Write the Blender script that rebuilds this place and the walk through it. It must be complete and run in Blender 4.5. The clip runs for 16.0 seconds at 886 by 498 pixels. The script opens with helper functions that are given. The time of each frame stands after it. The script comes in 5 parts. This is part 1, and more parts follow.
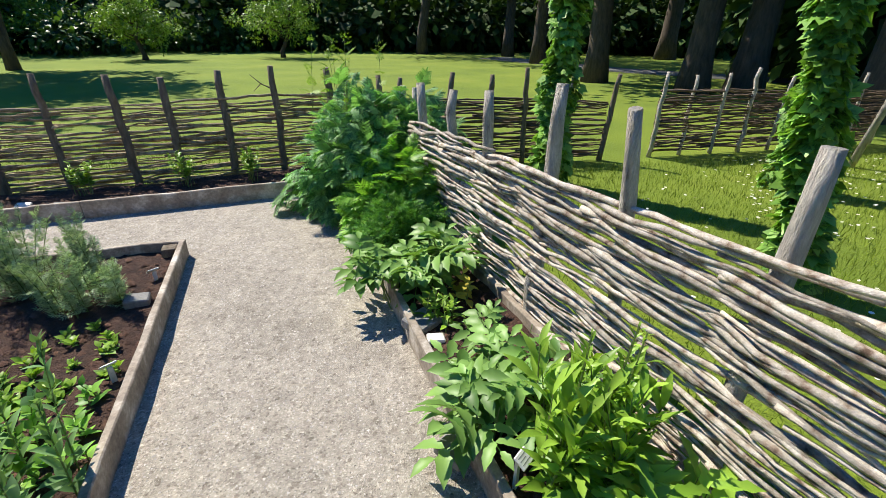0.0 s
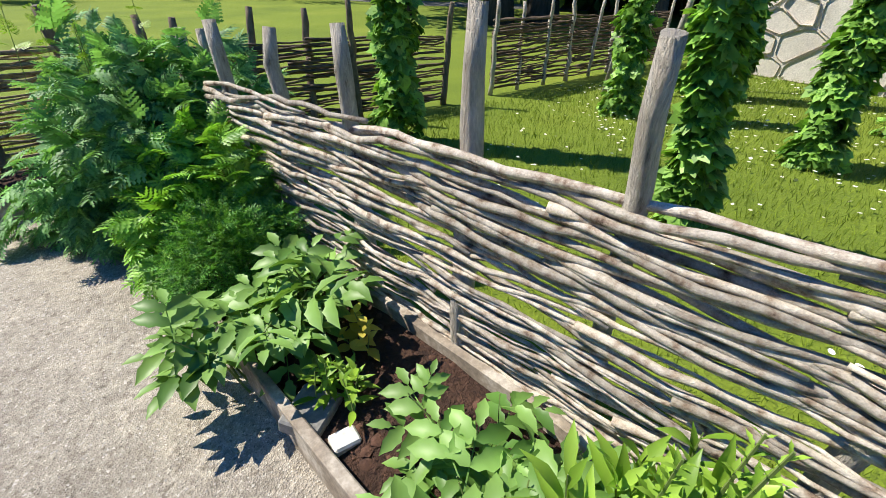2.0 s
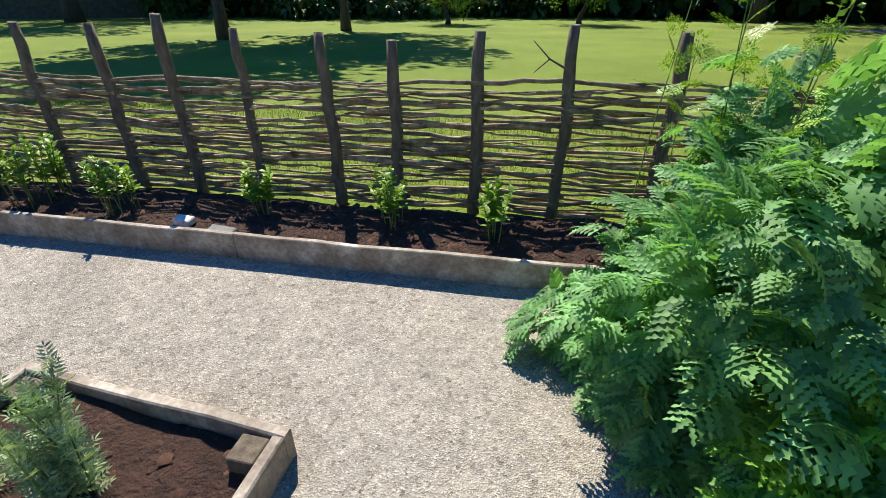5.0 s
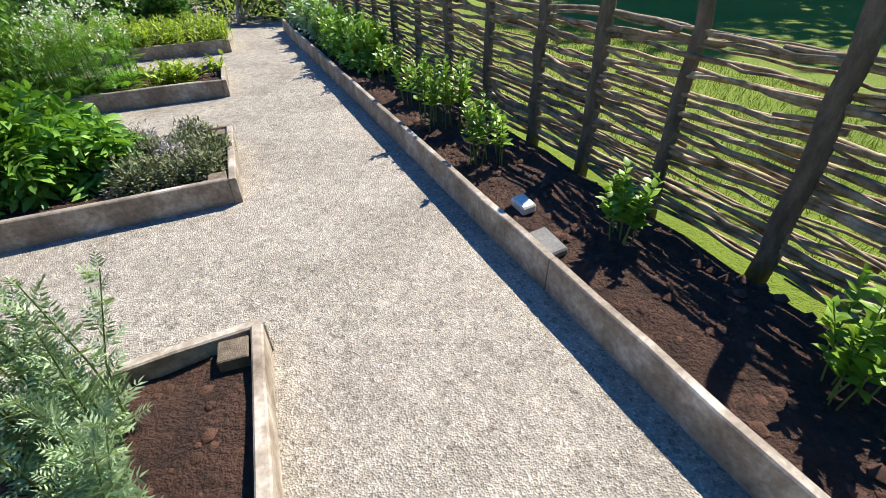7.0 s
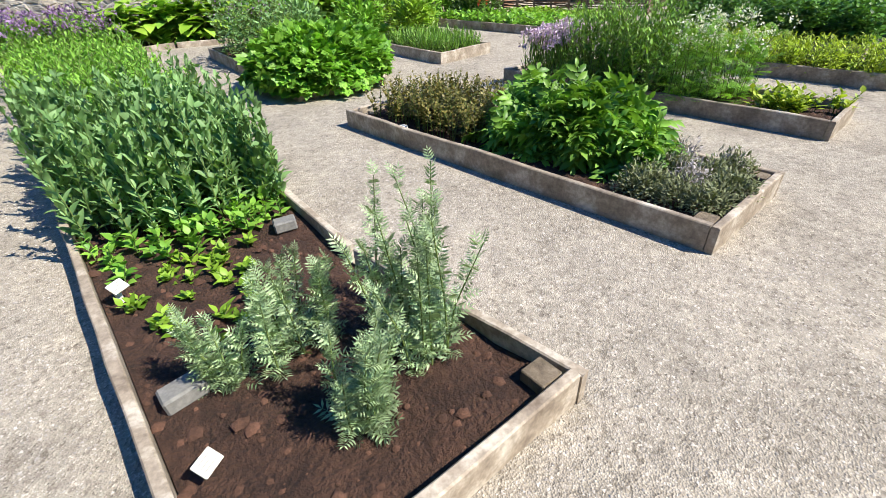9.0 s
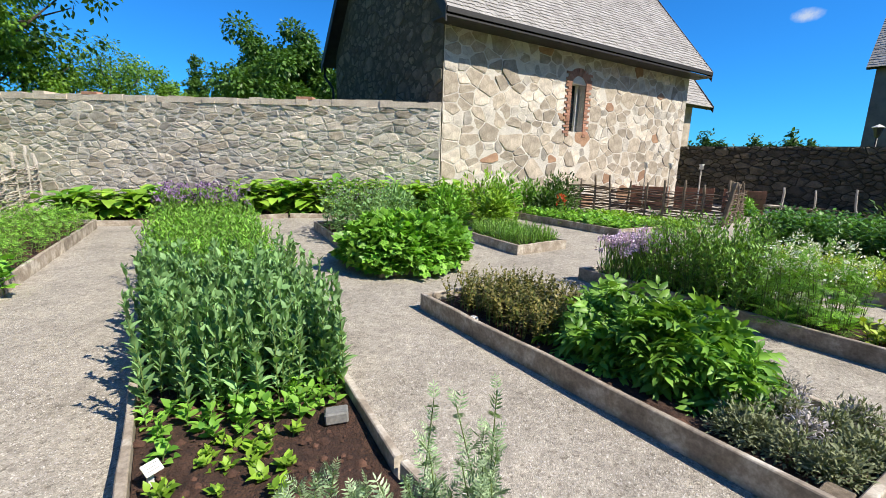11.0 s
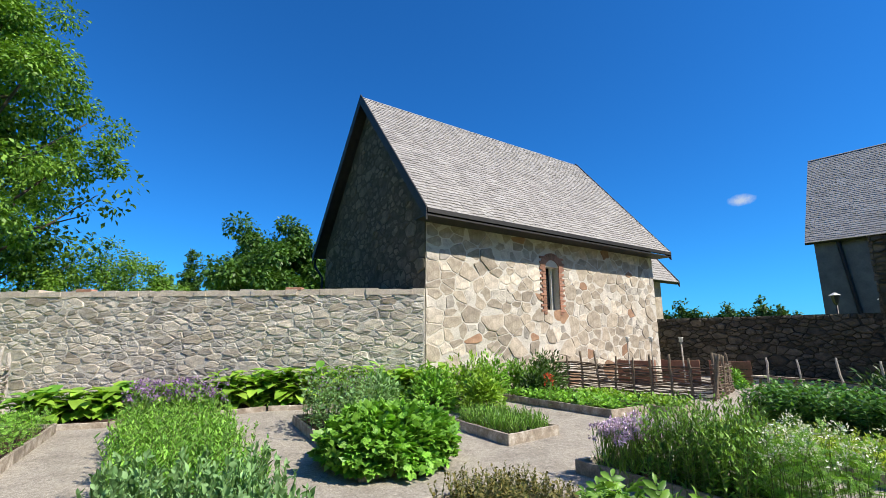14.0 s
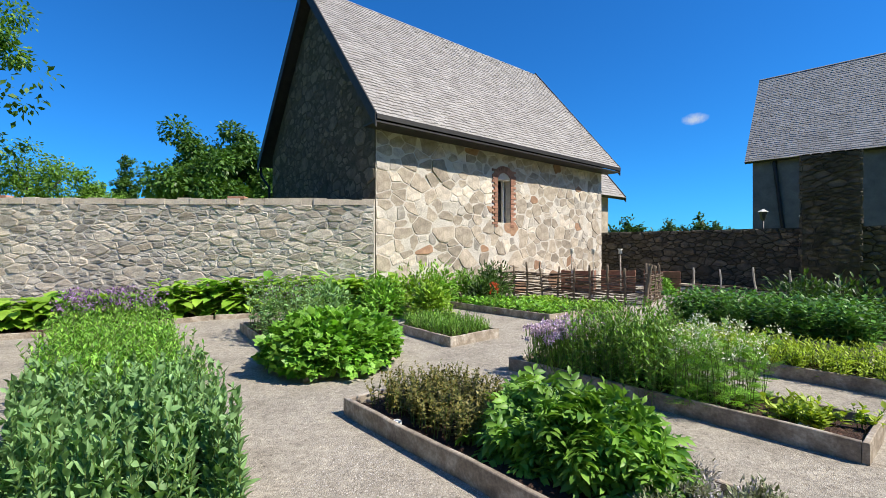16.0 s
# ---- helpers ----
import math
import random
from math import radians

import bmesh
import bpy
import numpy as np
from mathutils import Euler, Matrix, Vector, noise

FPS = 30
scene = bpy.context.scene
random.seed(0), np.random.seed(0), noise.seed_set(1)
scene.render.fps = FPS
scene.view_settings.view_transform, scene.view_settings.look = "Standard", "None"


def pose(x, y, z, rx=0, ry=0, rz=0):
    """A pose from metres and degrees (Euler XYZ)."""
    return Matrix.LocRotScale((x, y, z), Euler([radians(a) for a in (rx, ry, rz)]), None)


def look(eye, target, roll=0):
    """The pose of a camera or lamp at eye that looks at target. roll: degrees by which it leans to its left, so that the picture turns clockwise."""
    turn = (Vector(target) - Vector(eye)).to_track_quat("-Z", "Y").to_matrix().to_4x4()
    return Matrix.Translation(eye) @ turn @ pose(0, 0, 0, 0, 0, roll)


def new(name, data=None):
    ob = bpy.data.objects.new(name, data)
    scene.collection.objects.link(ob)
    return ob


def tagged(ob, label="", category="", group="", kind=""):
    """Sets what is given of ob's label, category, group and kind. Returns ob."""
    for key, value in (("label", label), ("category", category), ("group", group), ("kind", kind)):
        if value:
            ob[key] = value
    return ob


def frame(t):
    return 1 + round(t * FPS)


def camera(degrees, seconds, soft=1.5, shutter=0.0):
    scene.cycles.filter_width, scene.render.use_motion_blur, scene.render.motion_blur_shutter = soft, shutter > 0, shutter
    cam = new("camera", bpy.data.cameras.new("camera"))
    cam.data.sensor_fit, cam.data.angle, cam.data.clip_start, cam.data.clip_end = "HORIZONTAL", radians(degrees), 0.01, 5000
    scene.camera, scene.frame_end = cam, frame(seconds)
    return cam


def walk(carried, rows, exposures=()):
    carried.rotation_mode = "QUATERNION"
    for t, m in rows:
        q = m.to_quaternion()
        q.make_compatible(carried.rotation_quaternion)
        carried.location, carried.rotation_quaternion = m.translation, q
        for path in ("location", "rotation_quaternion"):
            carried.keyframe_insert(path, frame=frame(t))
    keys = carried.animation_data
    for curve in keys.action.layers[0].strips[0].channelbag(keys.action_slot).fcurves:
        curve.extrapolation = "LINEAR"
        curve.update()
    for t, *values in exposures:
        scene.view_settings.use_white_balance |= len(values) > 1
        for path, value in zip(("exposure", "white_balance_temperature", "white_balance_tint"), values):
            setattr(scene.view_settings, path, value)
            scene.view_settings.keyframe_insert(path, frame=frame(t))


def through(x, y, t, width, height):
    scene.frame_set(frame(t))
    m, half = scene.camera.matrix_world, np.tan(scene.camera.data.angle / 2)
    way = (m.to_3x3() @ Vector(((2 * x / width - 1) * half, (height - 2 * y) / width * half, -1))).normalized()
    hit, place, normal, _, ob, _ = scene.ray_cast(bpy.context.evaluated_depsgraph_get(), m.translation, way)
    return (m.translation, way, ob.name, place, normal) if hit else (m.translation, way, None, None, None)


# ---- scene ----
cam = camera(89.2, 16.0, soft=0.8)
PATH = [
    (0, (0.615, 0.671, 1.709), (0.367, 2.455, 0.838), 0.8),
    (0.5, (0.547, 0.916, 1.634), (0.291, 2.674, 0.716), 1.5),
    (1, (0.541, 1.153, 1.609), (0.775, 2.83, 0.545), 2.0),
    (1.5, (0.556, 1.376, 1.588), (1.06, 2.979, 0.504), -1.9),
    (2, (0.37, 1.655, 1.568), (0.82, 3.289, 0.506), 0.5),
    (2.5, (0.149, 1.977, 1.591), (0.599, 3.604, 0.517), -0.2),
    (3, (0.004, 2.288, 1.567), (0.274, 3.994, 0.56), -0.5),
    (3.5, (-0.085, 2.569, 1.544), (-0.054, 4.321, 0.58), -1.2),
    (4, (-0.323, 2.796, 1.525), (-0.557, 4.53, 0.555), -0.9),
    (4.5, (-0.562, 2.975, 1.516), (-1.251, 4.58, 0.542), -0.4),
    (5, (-0.797, 3.162, 1.474), (-1.944, 4.476, 0.494), 0.1),
    (5.2, (-0.874, 3.244, 1.487), (-2.151, 4.403, 0.474), 0.1),
    (7.3, (-1.963, 3.905, 1.307), (-3.526, 3.464, 0.14), -0.7),
    (7.5, (-2.031, 3.911, 1.304), (-3.521, 3.28, 0.128), -0.5),
    (8, (-2.118, 3.901, 1.325), (-3.244, 2.73, 0.159), -3.9),
    (8.5, (-2.219, 3.976, 1.343), (-2.882, 2.469, 0.206), -1.0),
    (8.7, (-2.247, 3.987, 1.349), (-2.721, 2.406, 0.22), -3.3),
    (10.8, (-2.277, 3.834, 1.46), (-2.404, 1.906, 0.942), 1.5),
    (11, (-2.278, 3.829, 1.488), (-2.412, 1.873, 1.092), 1.8),
    (11.5, (-2.279, 3.877, 1.557), (-2.424, 1.884, 1.473), 1.0),
    (12, (-2.292, 3.905, 1.608), (-2.451, 1.915, 1.735), 0.6),
    (12.5, (-2.306, 3.919, 1.62), (-2.477, 1.946, 1.896), 0.2),
    (13, (-2.307, 3.93, 1.622), (-2.491, 1.968, 1.961), -0.3),
    (13.5, (-2.296, 3.94, 1.629), (-2.485, 1.982, 1.989), -0.3),
    (14, (-2.299, 3.953, 1.634), (-2.484, 1.998, 2.011), -0.3),
    (14.5, (-2.32, 3.938, 1.634), (-2.5, 1.983, 2.016), 0.0),
    (15, (-2.375, 3.924, 1.62), (-2.565, 1.961, 1.952), 0.3),
    (15.5, (-2.436, 3.905, 1.611), (-2.688, 1.933, 1.835), 0.2),
    (16, (-2.49, 3.888, 1.575), (-2.863, 1.923, 1.572), -0.1),
]
walk(cam, [(t, look(eye, target, roll)) for t, eye, target, roll in PATH],
     ((0.0, 0.66), (5.0, 0.66), (7.3, 0.8), (8.7, 0.8), (10.9, 0.62), (12.0, 0.57), (16.0, 0.53)))

# ---- world, sun and exposure ----
scene.view_settings.exposure = 0.64
SUN = Vector((-0.853, 0.521, 0)).normalized() * math.cos(radians(49.5)) + Vector((0, 0, math.sin(radians(49.5))))
world = bpy.data.worlds.new("sky")
scene.world = world
world.use_nodes = True
sky = world.node_tree.nodes.new("ShaderNodeTexSky")
sky.sky_type, sky.sun_disc = "NISHITA", False
sky.sun_elevation, sky.sun_rotation = radians(49.5), math.atan2(SUN.x, SUN.y)
sky.altitude, sky.air_density, sky.dust_density, sky.ozone_density = 300, 1.0, 0.2, 3.0
deep = world.node_tree.nodes.new("ShaderNodeMix")
deep.data_type, deep.blend_type = "RGBA", "MULTIPLY"
deep.inputs[0].default_value, deep.inputs[7].default_value = 1.0, (0.17, 0.83, 1.54, 1)
world.node_tree.links.new(sky.outputs[0], deep.inputs[6])
world.node_tree.links.new(deep.outputs[2], world.node_tree.nodes["Background"].inputs[0])
world.node_tree.nodes["Background"].inputs[1].default_value = 0.078
sun = new("sun", bpy.data.lights.new("sun", "SUN"))
sun.data.energy, sun.data.angle, sun.data.color = 5.0, radians(0.53), (1.0, 0.93, 0.80)
sun.matrix_world = look(SUN * 60, (0, 0, 0))


# ---- materials ----
def nodes_of(name):
    m = bpy.data.materials.new(name)
    m.use_nodes = True
    t = m.node_tree
    return m, t, t.nodes["Principled BSDF"], t.links.new


def noise_node(t, scale, detail=4.0, rough=0.55, coords="Object"):
    n = t.nodes.new("ShaderNodeTexNoise")
    n.inputs["Scale"].default_value, n.inputs["Detail"].default_value, n.inputs["Roughness"].default_value = scale, detail, rough
    c = t.nodes.new("ShaderNodeTexCoord")
    t.links.new(c.outputs[coords], n.inputs["Vector"])
    return n


def ramp(t, src, stops):
    r = t.nodes.new("ShaderNodeValToRGB")
    e = r.color_ramp.elements
    while len(e) < len(stops):
        e.new(0.5)
    for el, (p, c) in zip(e, stops):
        el.position, el.color = p, (*c, 1)
    t.links.new(src, r.inputs[0])
    return r


def mixed(t, a, b, fac, mode="MULTIPLY"):
    m = t.nodes.new("ShaderNodeMix")
    m.data_type, m.blend_type = "RGBA", mode
    for sock, v in ((m.inputs[0], fac), (m.inputs[6], a), (m.inputs[7], b)):
        if isinstance(v, (int, float)):
            sock.default_value = v
        elif isinstance(v, tuple):
            sock.default_value = (*v, 1)
        else:
            t.links.new(v, sock)
    return m.outputs[2]


def bumped(t, bsdf, src, strength, distance):
    b = t.nodes.new("ShaderNodeBump")
    b.inputs["Strength"].default_value, b.inputs["Distance"].default_value = strength, distance
    t.links.new(src, b.inputs["Height"])
    t.links.new(b.outputs[0], bsdf.inputs["Normal"])


def random_value(t, island=True):
    if island:
        return t.nodes.new("ShaderNodeNewGeometry").outputs["Random Per Island"]
    return t.nodes.new("ShaderNodeObjectInfo").outputs["Random"]


def surface(name, stops, scale=6.0, fine=60.0, rough=0.85, bump=0.3, depth=0.01, island=None, spread=0.25, stretch=None, coords="Object"):
    """A mottled, grainy surface: broad tones, fine grain, per-piece variation."""
    m, t, b, link = nodes_of(name)
    broad = noise_node(t, scale, 5, 0.6, coords)
    grain = noise_node(t, fine, 4, 0.7, coords)
    if stretch:
        mp = t.nodes.new("ShaderNodeMapping")
        mp.inputs["Scale"].default_value = stretch
        c = t.nodes.new("ShaderNodeTexCoord")
        link(c.outputs[coords], mp.inputs["Vector"])
        link(mp.outputs[0], broad.inputs["Vector"])
        link(mp.outputs[0], grain.inputs["Vector"])
    col = ramp(t, broad.outputs["Fac"], stops).outputs[0]
    g = ramp(t, grain.outputs["Fac"], [(0.25, (0.62,) * 3), (0.75, (1.2,) * 3)]).outputs[0]
    col = mixed(t, col, g, 0.8)
    if island is not None:
        r = ramp(t, random_value(t, island), [(0.0, (1 - spread,) * 3), (1.0, (1 + spread,) * 3)]).outputs[0]
        col = mixed(t, col, r, 1.0)
    link(col, b.inputs["Base Color"])
    b.inputs["Roughness"].default_value = rough
    bumped(t, b, grain.outputs["Fac"], bump, depth)
    return m


def leaf_mat(name, dark, light, rough=0.45, through=0.42, spread=0.35):
    m, t, b, link = nodes_of(name)
    r = ramp(t, random_value(t), [(0.0, dark), (0.6, light), (1.0, tuple(min(1, c * (1 + spread)) for c in light))]).outputs[0]
    n = noise_node(t, 3.0, 3)
    col = mixed(t, r, ramp(t, n.outputs["Fac"], [(0.3, (0.7,) * 3), (0.7, (1.2,) * 3)]).outputs[0], 1.0)
    link(col, b.inputs["Base Color"])
    b.inputs["Roughness"].default_value = rough
    b.inputs["Specular IOR Level"].default_value = 0.35
    tr = t.nodes.new("ShaderNodeBsdfTranslucent")
    link(mixed(t, col, (1.0, 1.05, 0.45), 1.0), tr.inputs["Color"])
    mx = t.nodes.new("ShaderNodeMixShader")
    mx.inputs[0].default_value = through * 0.68
    link(b.outputs[0], mx.inputs[1])
    link(tr.outputs[0], mx.inputs[2])
    link(mx.outputs[0], t.nodes["Material Output"].inputs["Surface"])
    return m


def plain(name, color, rough=0.6, metal=0.0):
    m, t, b, link = nodes_of(name)
    n = noise_node(t, 40, 3)
    link(mixed(t, color, ramp(t, n.outputs["Fac"], [(0.3, (0.8,) * 3), (0.7, (1.15,) * 3)]).outputs[0], 1.0), b.inputs["Base Color"])
    b.inputs["Roughness"].default_value, b.inputs["Metallic"].default_value = rough, metal
    return m


def gravel_material():
    m, t, b, link = nodes_of("fine_gravel")
    c = t.nodes.new("ShaderNodeTexCoord")
    v = t.nodes.new("ShaderNodeTexVoronoi")
    v.inputs["Scale"].default_value = 150
    link(c.outputs["Object"], v.inputs["Vector"])
    v2 = t.nodes.new("ShaderNodeTexVoronoi")
    v2.inputs["Scale"].default_value = 62
    link(c.outputs["Object"], v2.inputs["Vector"])
    bw2 = t.nodes.new("ShaderNodeRGBToBW")
    link(v2.outputs["Color"], bw2.inputs[0])
    bw = t.nodes.new("ShaderNodeRGBToBW")
    link(v.outputs["Color"], bw.inputs[0])
    col = ramp(t, bw.outputs[0], [(0.03, (0.13, 0.117, 0.097)), (0.2, (0.322, 0.287, 0.236)), (0.75, (0.43, 0.385, 0.32)), (0.97, (0.65, 0.60, 0.52))]).outputs[0]
    big = noise_node(t, 1.6, 8, 0.72)
    col = mixed(t, col, ramp(t, big.outputs["Fac"], [(0.32, (0.72, 0.71, 0.70)), (0.52, (1.0, 1.0, 1.0)), (0.7, (1.14, 1.13, 1.11))]).outputs[0], 1.0)
    mid = noise_node(t, 14, 4, 0.6)
    col = mixed(t, col, ramp(t, mid.outputs["Fac"], [(0.3, (0.78,) * 3), (0.7, (1.14,) * 3)]).outputs[0], 1.0)
    col = mixed(t, col, ramp(t, bw2.outputs[0], [(0.1, (0.62, 0.6, 0.58)), (0.3, (0.97, 0.96, 0.95)), (0.75, (1.0, 1.0, 1.0)), (0.9, (1.18, 1.17, 1.15))]).outputs[0], 1.0)
    link(col, b.inputs["Base Color"])
    b.inputs["Roughness"].default_value = 0.9
    add = t.nodes.new("ShaderNodeMath")
    add.operation = "ADD"
    link(v.outputs["Distance"], add.inputs[0])
    sc = t.nodes.new("ShaderNodeMath")
    sc.operation = "MULTIPLY"
    sc.inputs[1].default_value = 1.5
    link(mid.outputs["Fac"], sc.inputs[0])
    link(sc.outputs[0], add.inputs[1])
    bumped(t, b, add.outputs[0], 0.8, 0.007)
    return m


GRAVEL = gravel_material()
PEBBLE = surface("gravel_pebbles", [(0.3, (0.34, 0.31, 0.28)), (0.7, (0.55, 0.51, 0.47))], 20, 90, 0.85, 0.2, 0.002, True, 0.35)
LAWN = surface("lawn", [(0.3, (0.125, 0.19, 0.010)), (0.55, (0.18, 0.25, 0.014)), (0.8, (0.25, 0.29, 0.03))], 0.35, 30, 0.95, 0.9, 0.03)
MEADOW = leaf_mat("grass_blades", (0.08, 0.14, 0.008), (0.21, 0.28, 0.025), 0.6, 0.3)
SOIL = surface("dark_soil", [(0.3, (0.04, 0.018, 0.011)), (0.7, (0.115, 0.055, 0.034))], 9, 45, 0.95, 1.0, 0.06)
CLOD = surface("soil_clods", [(0.3, (0.05, 0.023, 0.014)), (0.7, (0.14, 0.068, 0.043))], 20, 90, 0.95, 0.8, 0.01, True, 0.4)
BOARD = surface("weathered_boards", [(0.25, (0.15, 0.112, 0.08)), (0.5, (0.35, 0.29, 0.225)), (0.75, (0.70, 0.64, 0.55))], 5, 40, 0.8, 0.35, 0.004, False, 0.18, (1, 1, 1))
ROD = surface("peeled_rods", [(0.30, (0.12, 0.07, 0.045)), (0.38, (0.30, 0.225, 0.165)), (0.5, (0.48, 0.42, 0.345)), (0.72, (0.68, 0.62, 0.535))], 22, 150, 0.75, 0.9, 0.006, False, 0.35)
TWIG = surface("dark_bark_rods", [(0.3, (0.11, 0.072, 0.04)), (0.5, (0.32, 0.235, 0.135)), (0.75, (0.56, 0.45, 0.29))], 14, 60, 0.8, 0.5, 0.004, False, 0.3)
TWIGS = surface("joined_bark_rods", [(0.25, (0.06, 0.042, 0.03)), (0.6, (0.15, 0.105, 0.07)), (0.85, (0.25, 0.195, 0.14))], 8, 60, 0.8, 0.5, 0.004, True, 0.3)
POST = surface("grey_post_wood", [(0.30, (0.16, 0.125, 0.095)), (0.38, (0.48, 0.42, 0.345)), (0.6, (0.68, 0.625, 0.54)), (0.8, (0.78, 0.73, 0.65))], 3.0, 16, 0.85, 1.0, 0.03, None, 0, (8, 8, 1.6))
BARKPOST = surface("bark_post", [(0.25, (0.10, 0.075, 0.05)), (0.6, (0.23, 0.18, 0.125)), (0.85, (0.36, 0.30, 0.23))], 6, 40, 0.9, 0.7, 0.01, None, 0, (5, 5, 1.5))
MORTAR = surface("lime_mortar", [(0.3, (0.55, 0.505, 0.435)), (0.7, (0.72, 0.67, 0.59))], 3, 45, 0.95, 0.7, 0.02)
GREYSTONE = surface("grey_fieldstone", [(0.25, (0.355, 0.305, 0.248)), (0.5, (0.605, 0.528, 0.43)), (0.8, (0.81, 0.72, 0.60))], 5, 35, 0.9, 0.6, 0.015, False, 0.32)
WARMSTONE = surface("pale_granite", [(0.25, (0.27, 0.225, 0.175)), (0.55, (0.46, 0.39, 0.305)), (0.85, (0.62, 0.54, 0.435))], 4, 32, 0.9, 0.6, 0.015, False, 0.25)
REDSTONE = surface("rusty_granite", [(0.3, (0.26, 0.15, 0.095)), (0.7, (0.42, 0.26, 0.16))], 5, 35, 0.9, 0.6, 0.012, False, 0.25)
WALLSTONES = surface("joined_fieldstones", [(0.25, (0.34, 0.305, 0.26)), (0.55, (0.55, 0.50, 0.43)), (0.85, (0.74, 0.68, 0.59))], 4, 35, 0.9, 0.6, 0.015, True, 0.35)
# darker copy of the fieldstones, shade of the sunless walls in its colour
SHADESTONES = surface("shaded_fieldstones", [(0.25, (0.06, 0.055, 0.04)), (0.55, (0.12, 0.105, 0.075)), (0.85, (0.21, 0.175, 0.13))], 4, 35, 0.9, 0.6, 0.015, True, 0.35)
# masonry dark from lichen and from shade set into the colour
GABLE = surface("lichen_and_shade_masonry", [(0.3, (0.035, 0.032, 0.02)), (0.7, (0.085, 0.074, 0.05))], 3, 35, 0.95, 0.8, 0.02)
CAP = surface("wall_cap_plaster", [(0.3, (0.56, 0.46, 0.36)), (0.7, (0.74, 0.65, 0.54))], 4, 40, 0.95, 0.6, 0.015)
BRICKM = surface("red_brick", [(0.3, (0.30, 0.135, 0.085)), (0.7, (0.45, 0.25, 0.17))], 8, 60, 0.9, 0.5, 0.006, False, 0.3)
SHINGLE = surface("grey_shingles", [(0.3, (0.28, 0.26, 0.24)), (0.7, (0.42, 0.395, 0.37))], 2.0, 30, 0.85, 0.5, 0.008, True, 0.1)
TAR = surface("tarred_boards", [(0.3, (0.012, 0.010, 0.009)), (0.7, (0.03, 0.026, 0.022))], 5, 40, 0.6, 0.4, 0.005)
IRON = plain("black_iron", (0.02, 0.02, 0.021), 0.45, 0.6)
GLASSM = plain("dark_leaded_glass", (0.035, 0.04, 0.045), 0.12)
WHITE = plain("white_plastic", (0.72, 0.70, 0.64), 0.4)
SLATE = surface("grey_slab", [(0.3, (0.16, 0.16, 0.15)), (0.7, (0.28, 0.27, 0.255))], 8, 60, 0.8, 0.4, 0.004)
TRUNK = surface("tree_bark", [(0.3, (0.05, 0.038, 0.028)), (0.7, (0.13, 0.10, 0.075))], 3, 20, 0.95, 1.0, 0.03, None, 0, (4, 4, 0.8))
STEM = leaf_mat("green_stems", (0.09, 0.14, 0.035), (0.16, 0.22, 0.06), 0.6, 0.1)
ASPHALT = surface("asphalt", [(0.3, (0.10, 0.10, 0.10)), (0.7, (0.17, 0.17, 0.165))], 2, 60, 0.9, 0.4, 0.005)
CRATE = surface("red_brown_boards", [(0.3, (0.20, 0.09, 0.055)), (0.7, (0.32, 0.15, 0.09))], 5, 40, 0.8, 0.4, 0.004)
# render set this dark because the wall's shade is part of the colour
PLASTER = surface("shade_grey_render", [(0.3, (0.10, 0.10, 0.105)), (0.7, (0.17, 0.17, 0.175))], 2, 30, 0.9, 0.3, 0.006)

# foliage tones
L_BLUE = leaf_mat("bluegreen_leaf", (0.08, 0.21, 0.06), (0.225, 0.45, 0.155), 0.55, 0.6)
L_FERN = leaf_mat("fresh_fern_leaf", (0.10, 0.27, 0.03), (0.26, 0.50, 0.07), 0.45, 0.48)
L_TALL = leaf_mat("tall_tree_leaf", (0.07, 0.17, 0.015), (0.19, 0.34, 0.045), 0.5, 0.45)
L_DOCK = leaf_mat("glossy_dock_leaf", (0.17, 0.33, 0.03), (0.34, 0.54, 0.07), 0.4, 0.5)
L_MOSS = leaf_mat("dense_green_leaf", (0.065, 0.20, 0.036), (0.17, 0.40, 0.075), 0.45, 0.48)
L_ROD = leaf_mat("broad_green_leaf", (0.10, 0.22, 0.04), (0.22, 0.38, 0.09))
# leaf darkened so that the shade under the trees is in its colour
L_WOOD = leaf_mat("shade_toned_wood_leaf", (0.012, 0.03, 0.006), (0.04, 0.085, 0.016), 0.8, 0.2)
L_LIME = leaf_mat("lime_leaf", (0.13, 0.26, 0.02), (0.27, 0.44, 0.045))
L_SILVER = leaf_mat("silver_leaf", (0.21, 0.33, 0.17), (0.46, 0.60, 0.36), 0.5, 0.3)
L_HEDGE = leaf_mat("hedge_leaf", (0.035, 0.11, 0.018), (0.11, 0.26, 0.04), 0.45, 0.4)
L_POPPY = leaf_mat("poppy_leaf", (0.105, 0.225, 0.07), (0.255, 0.43, 0.17), 0.5, 0.46)
L_MID = leaf_mat("mid_green_leaf", (0.075, 0.198, 0.028), (0.208, 0.386, 0.061))
L_DARK = leaf_mat("dark_green_leaf", (0.022, 0.06, 0.012), (0.075, 0.15, 0.03))
L_BROWN = leaf_mat("bronze_leaf", (0.07, 0.075, 0.018), (0.19, 0.165, 0.045), 0.5, 0.2)
L_THYME = leaf_mat("grey_thyme_leaf", (0.131, 0.152, 0.072), (0.261, 0.290, 0.160), 0.7, 0.2)
L_GOLD = leaf_mat("golden_herb_leaf", (0.24, 0.34, 0.025), (0.42, 0.54, 0.06), 0.5, 0.45)
L_BLOOM = leaf_mat("faded_thyme_flower", (0.27, 0.25, 0.24), (0.47, 0.43, 0.44), 0.7, 0.2)
L_HOP = leaf_mat("hop_leaf", (0.096, 0.223, 0.036), (0.248, 0.447, 0.080))
L_TREE = leaf_mat("tree_leaf", (0.03, 0.085, 0.012), (0.09, 0.185, 0.03))
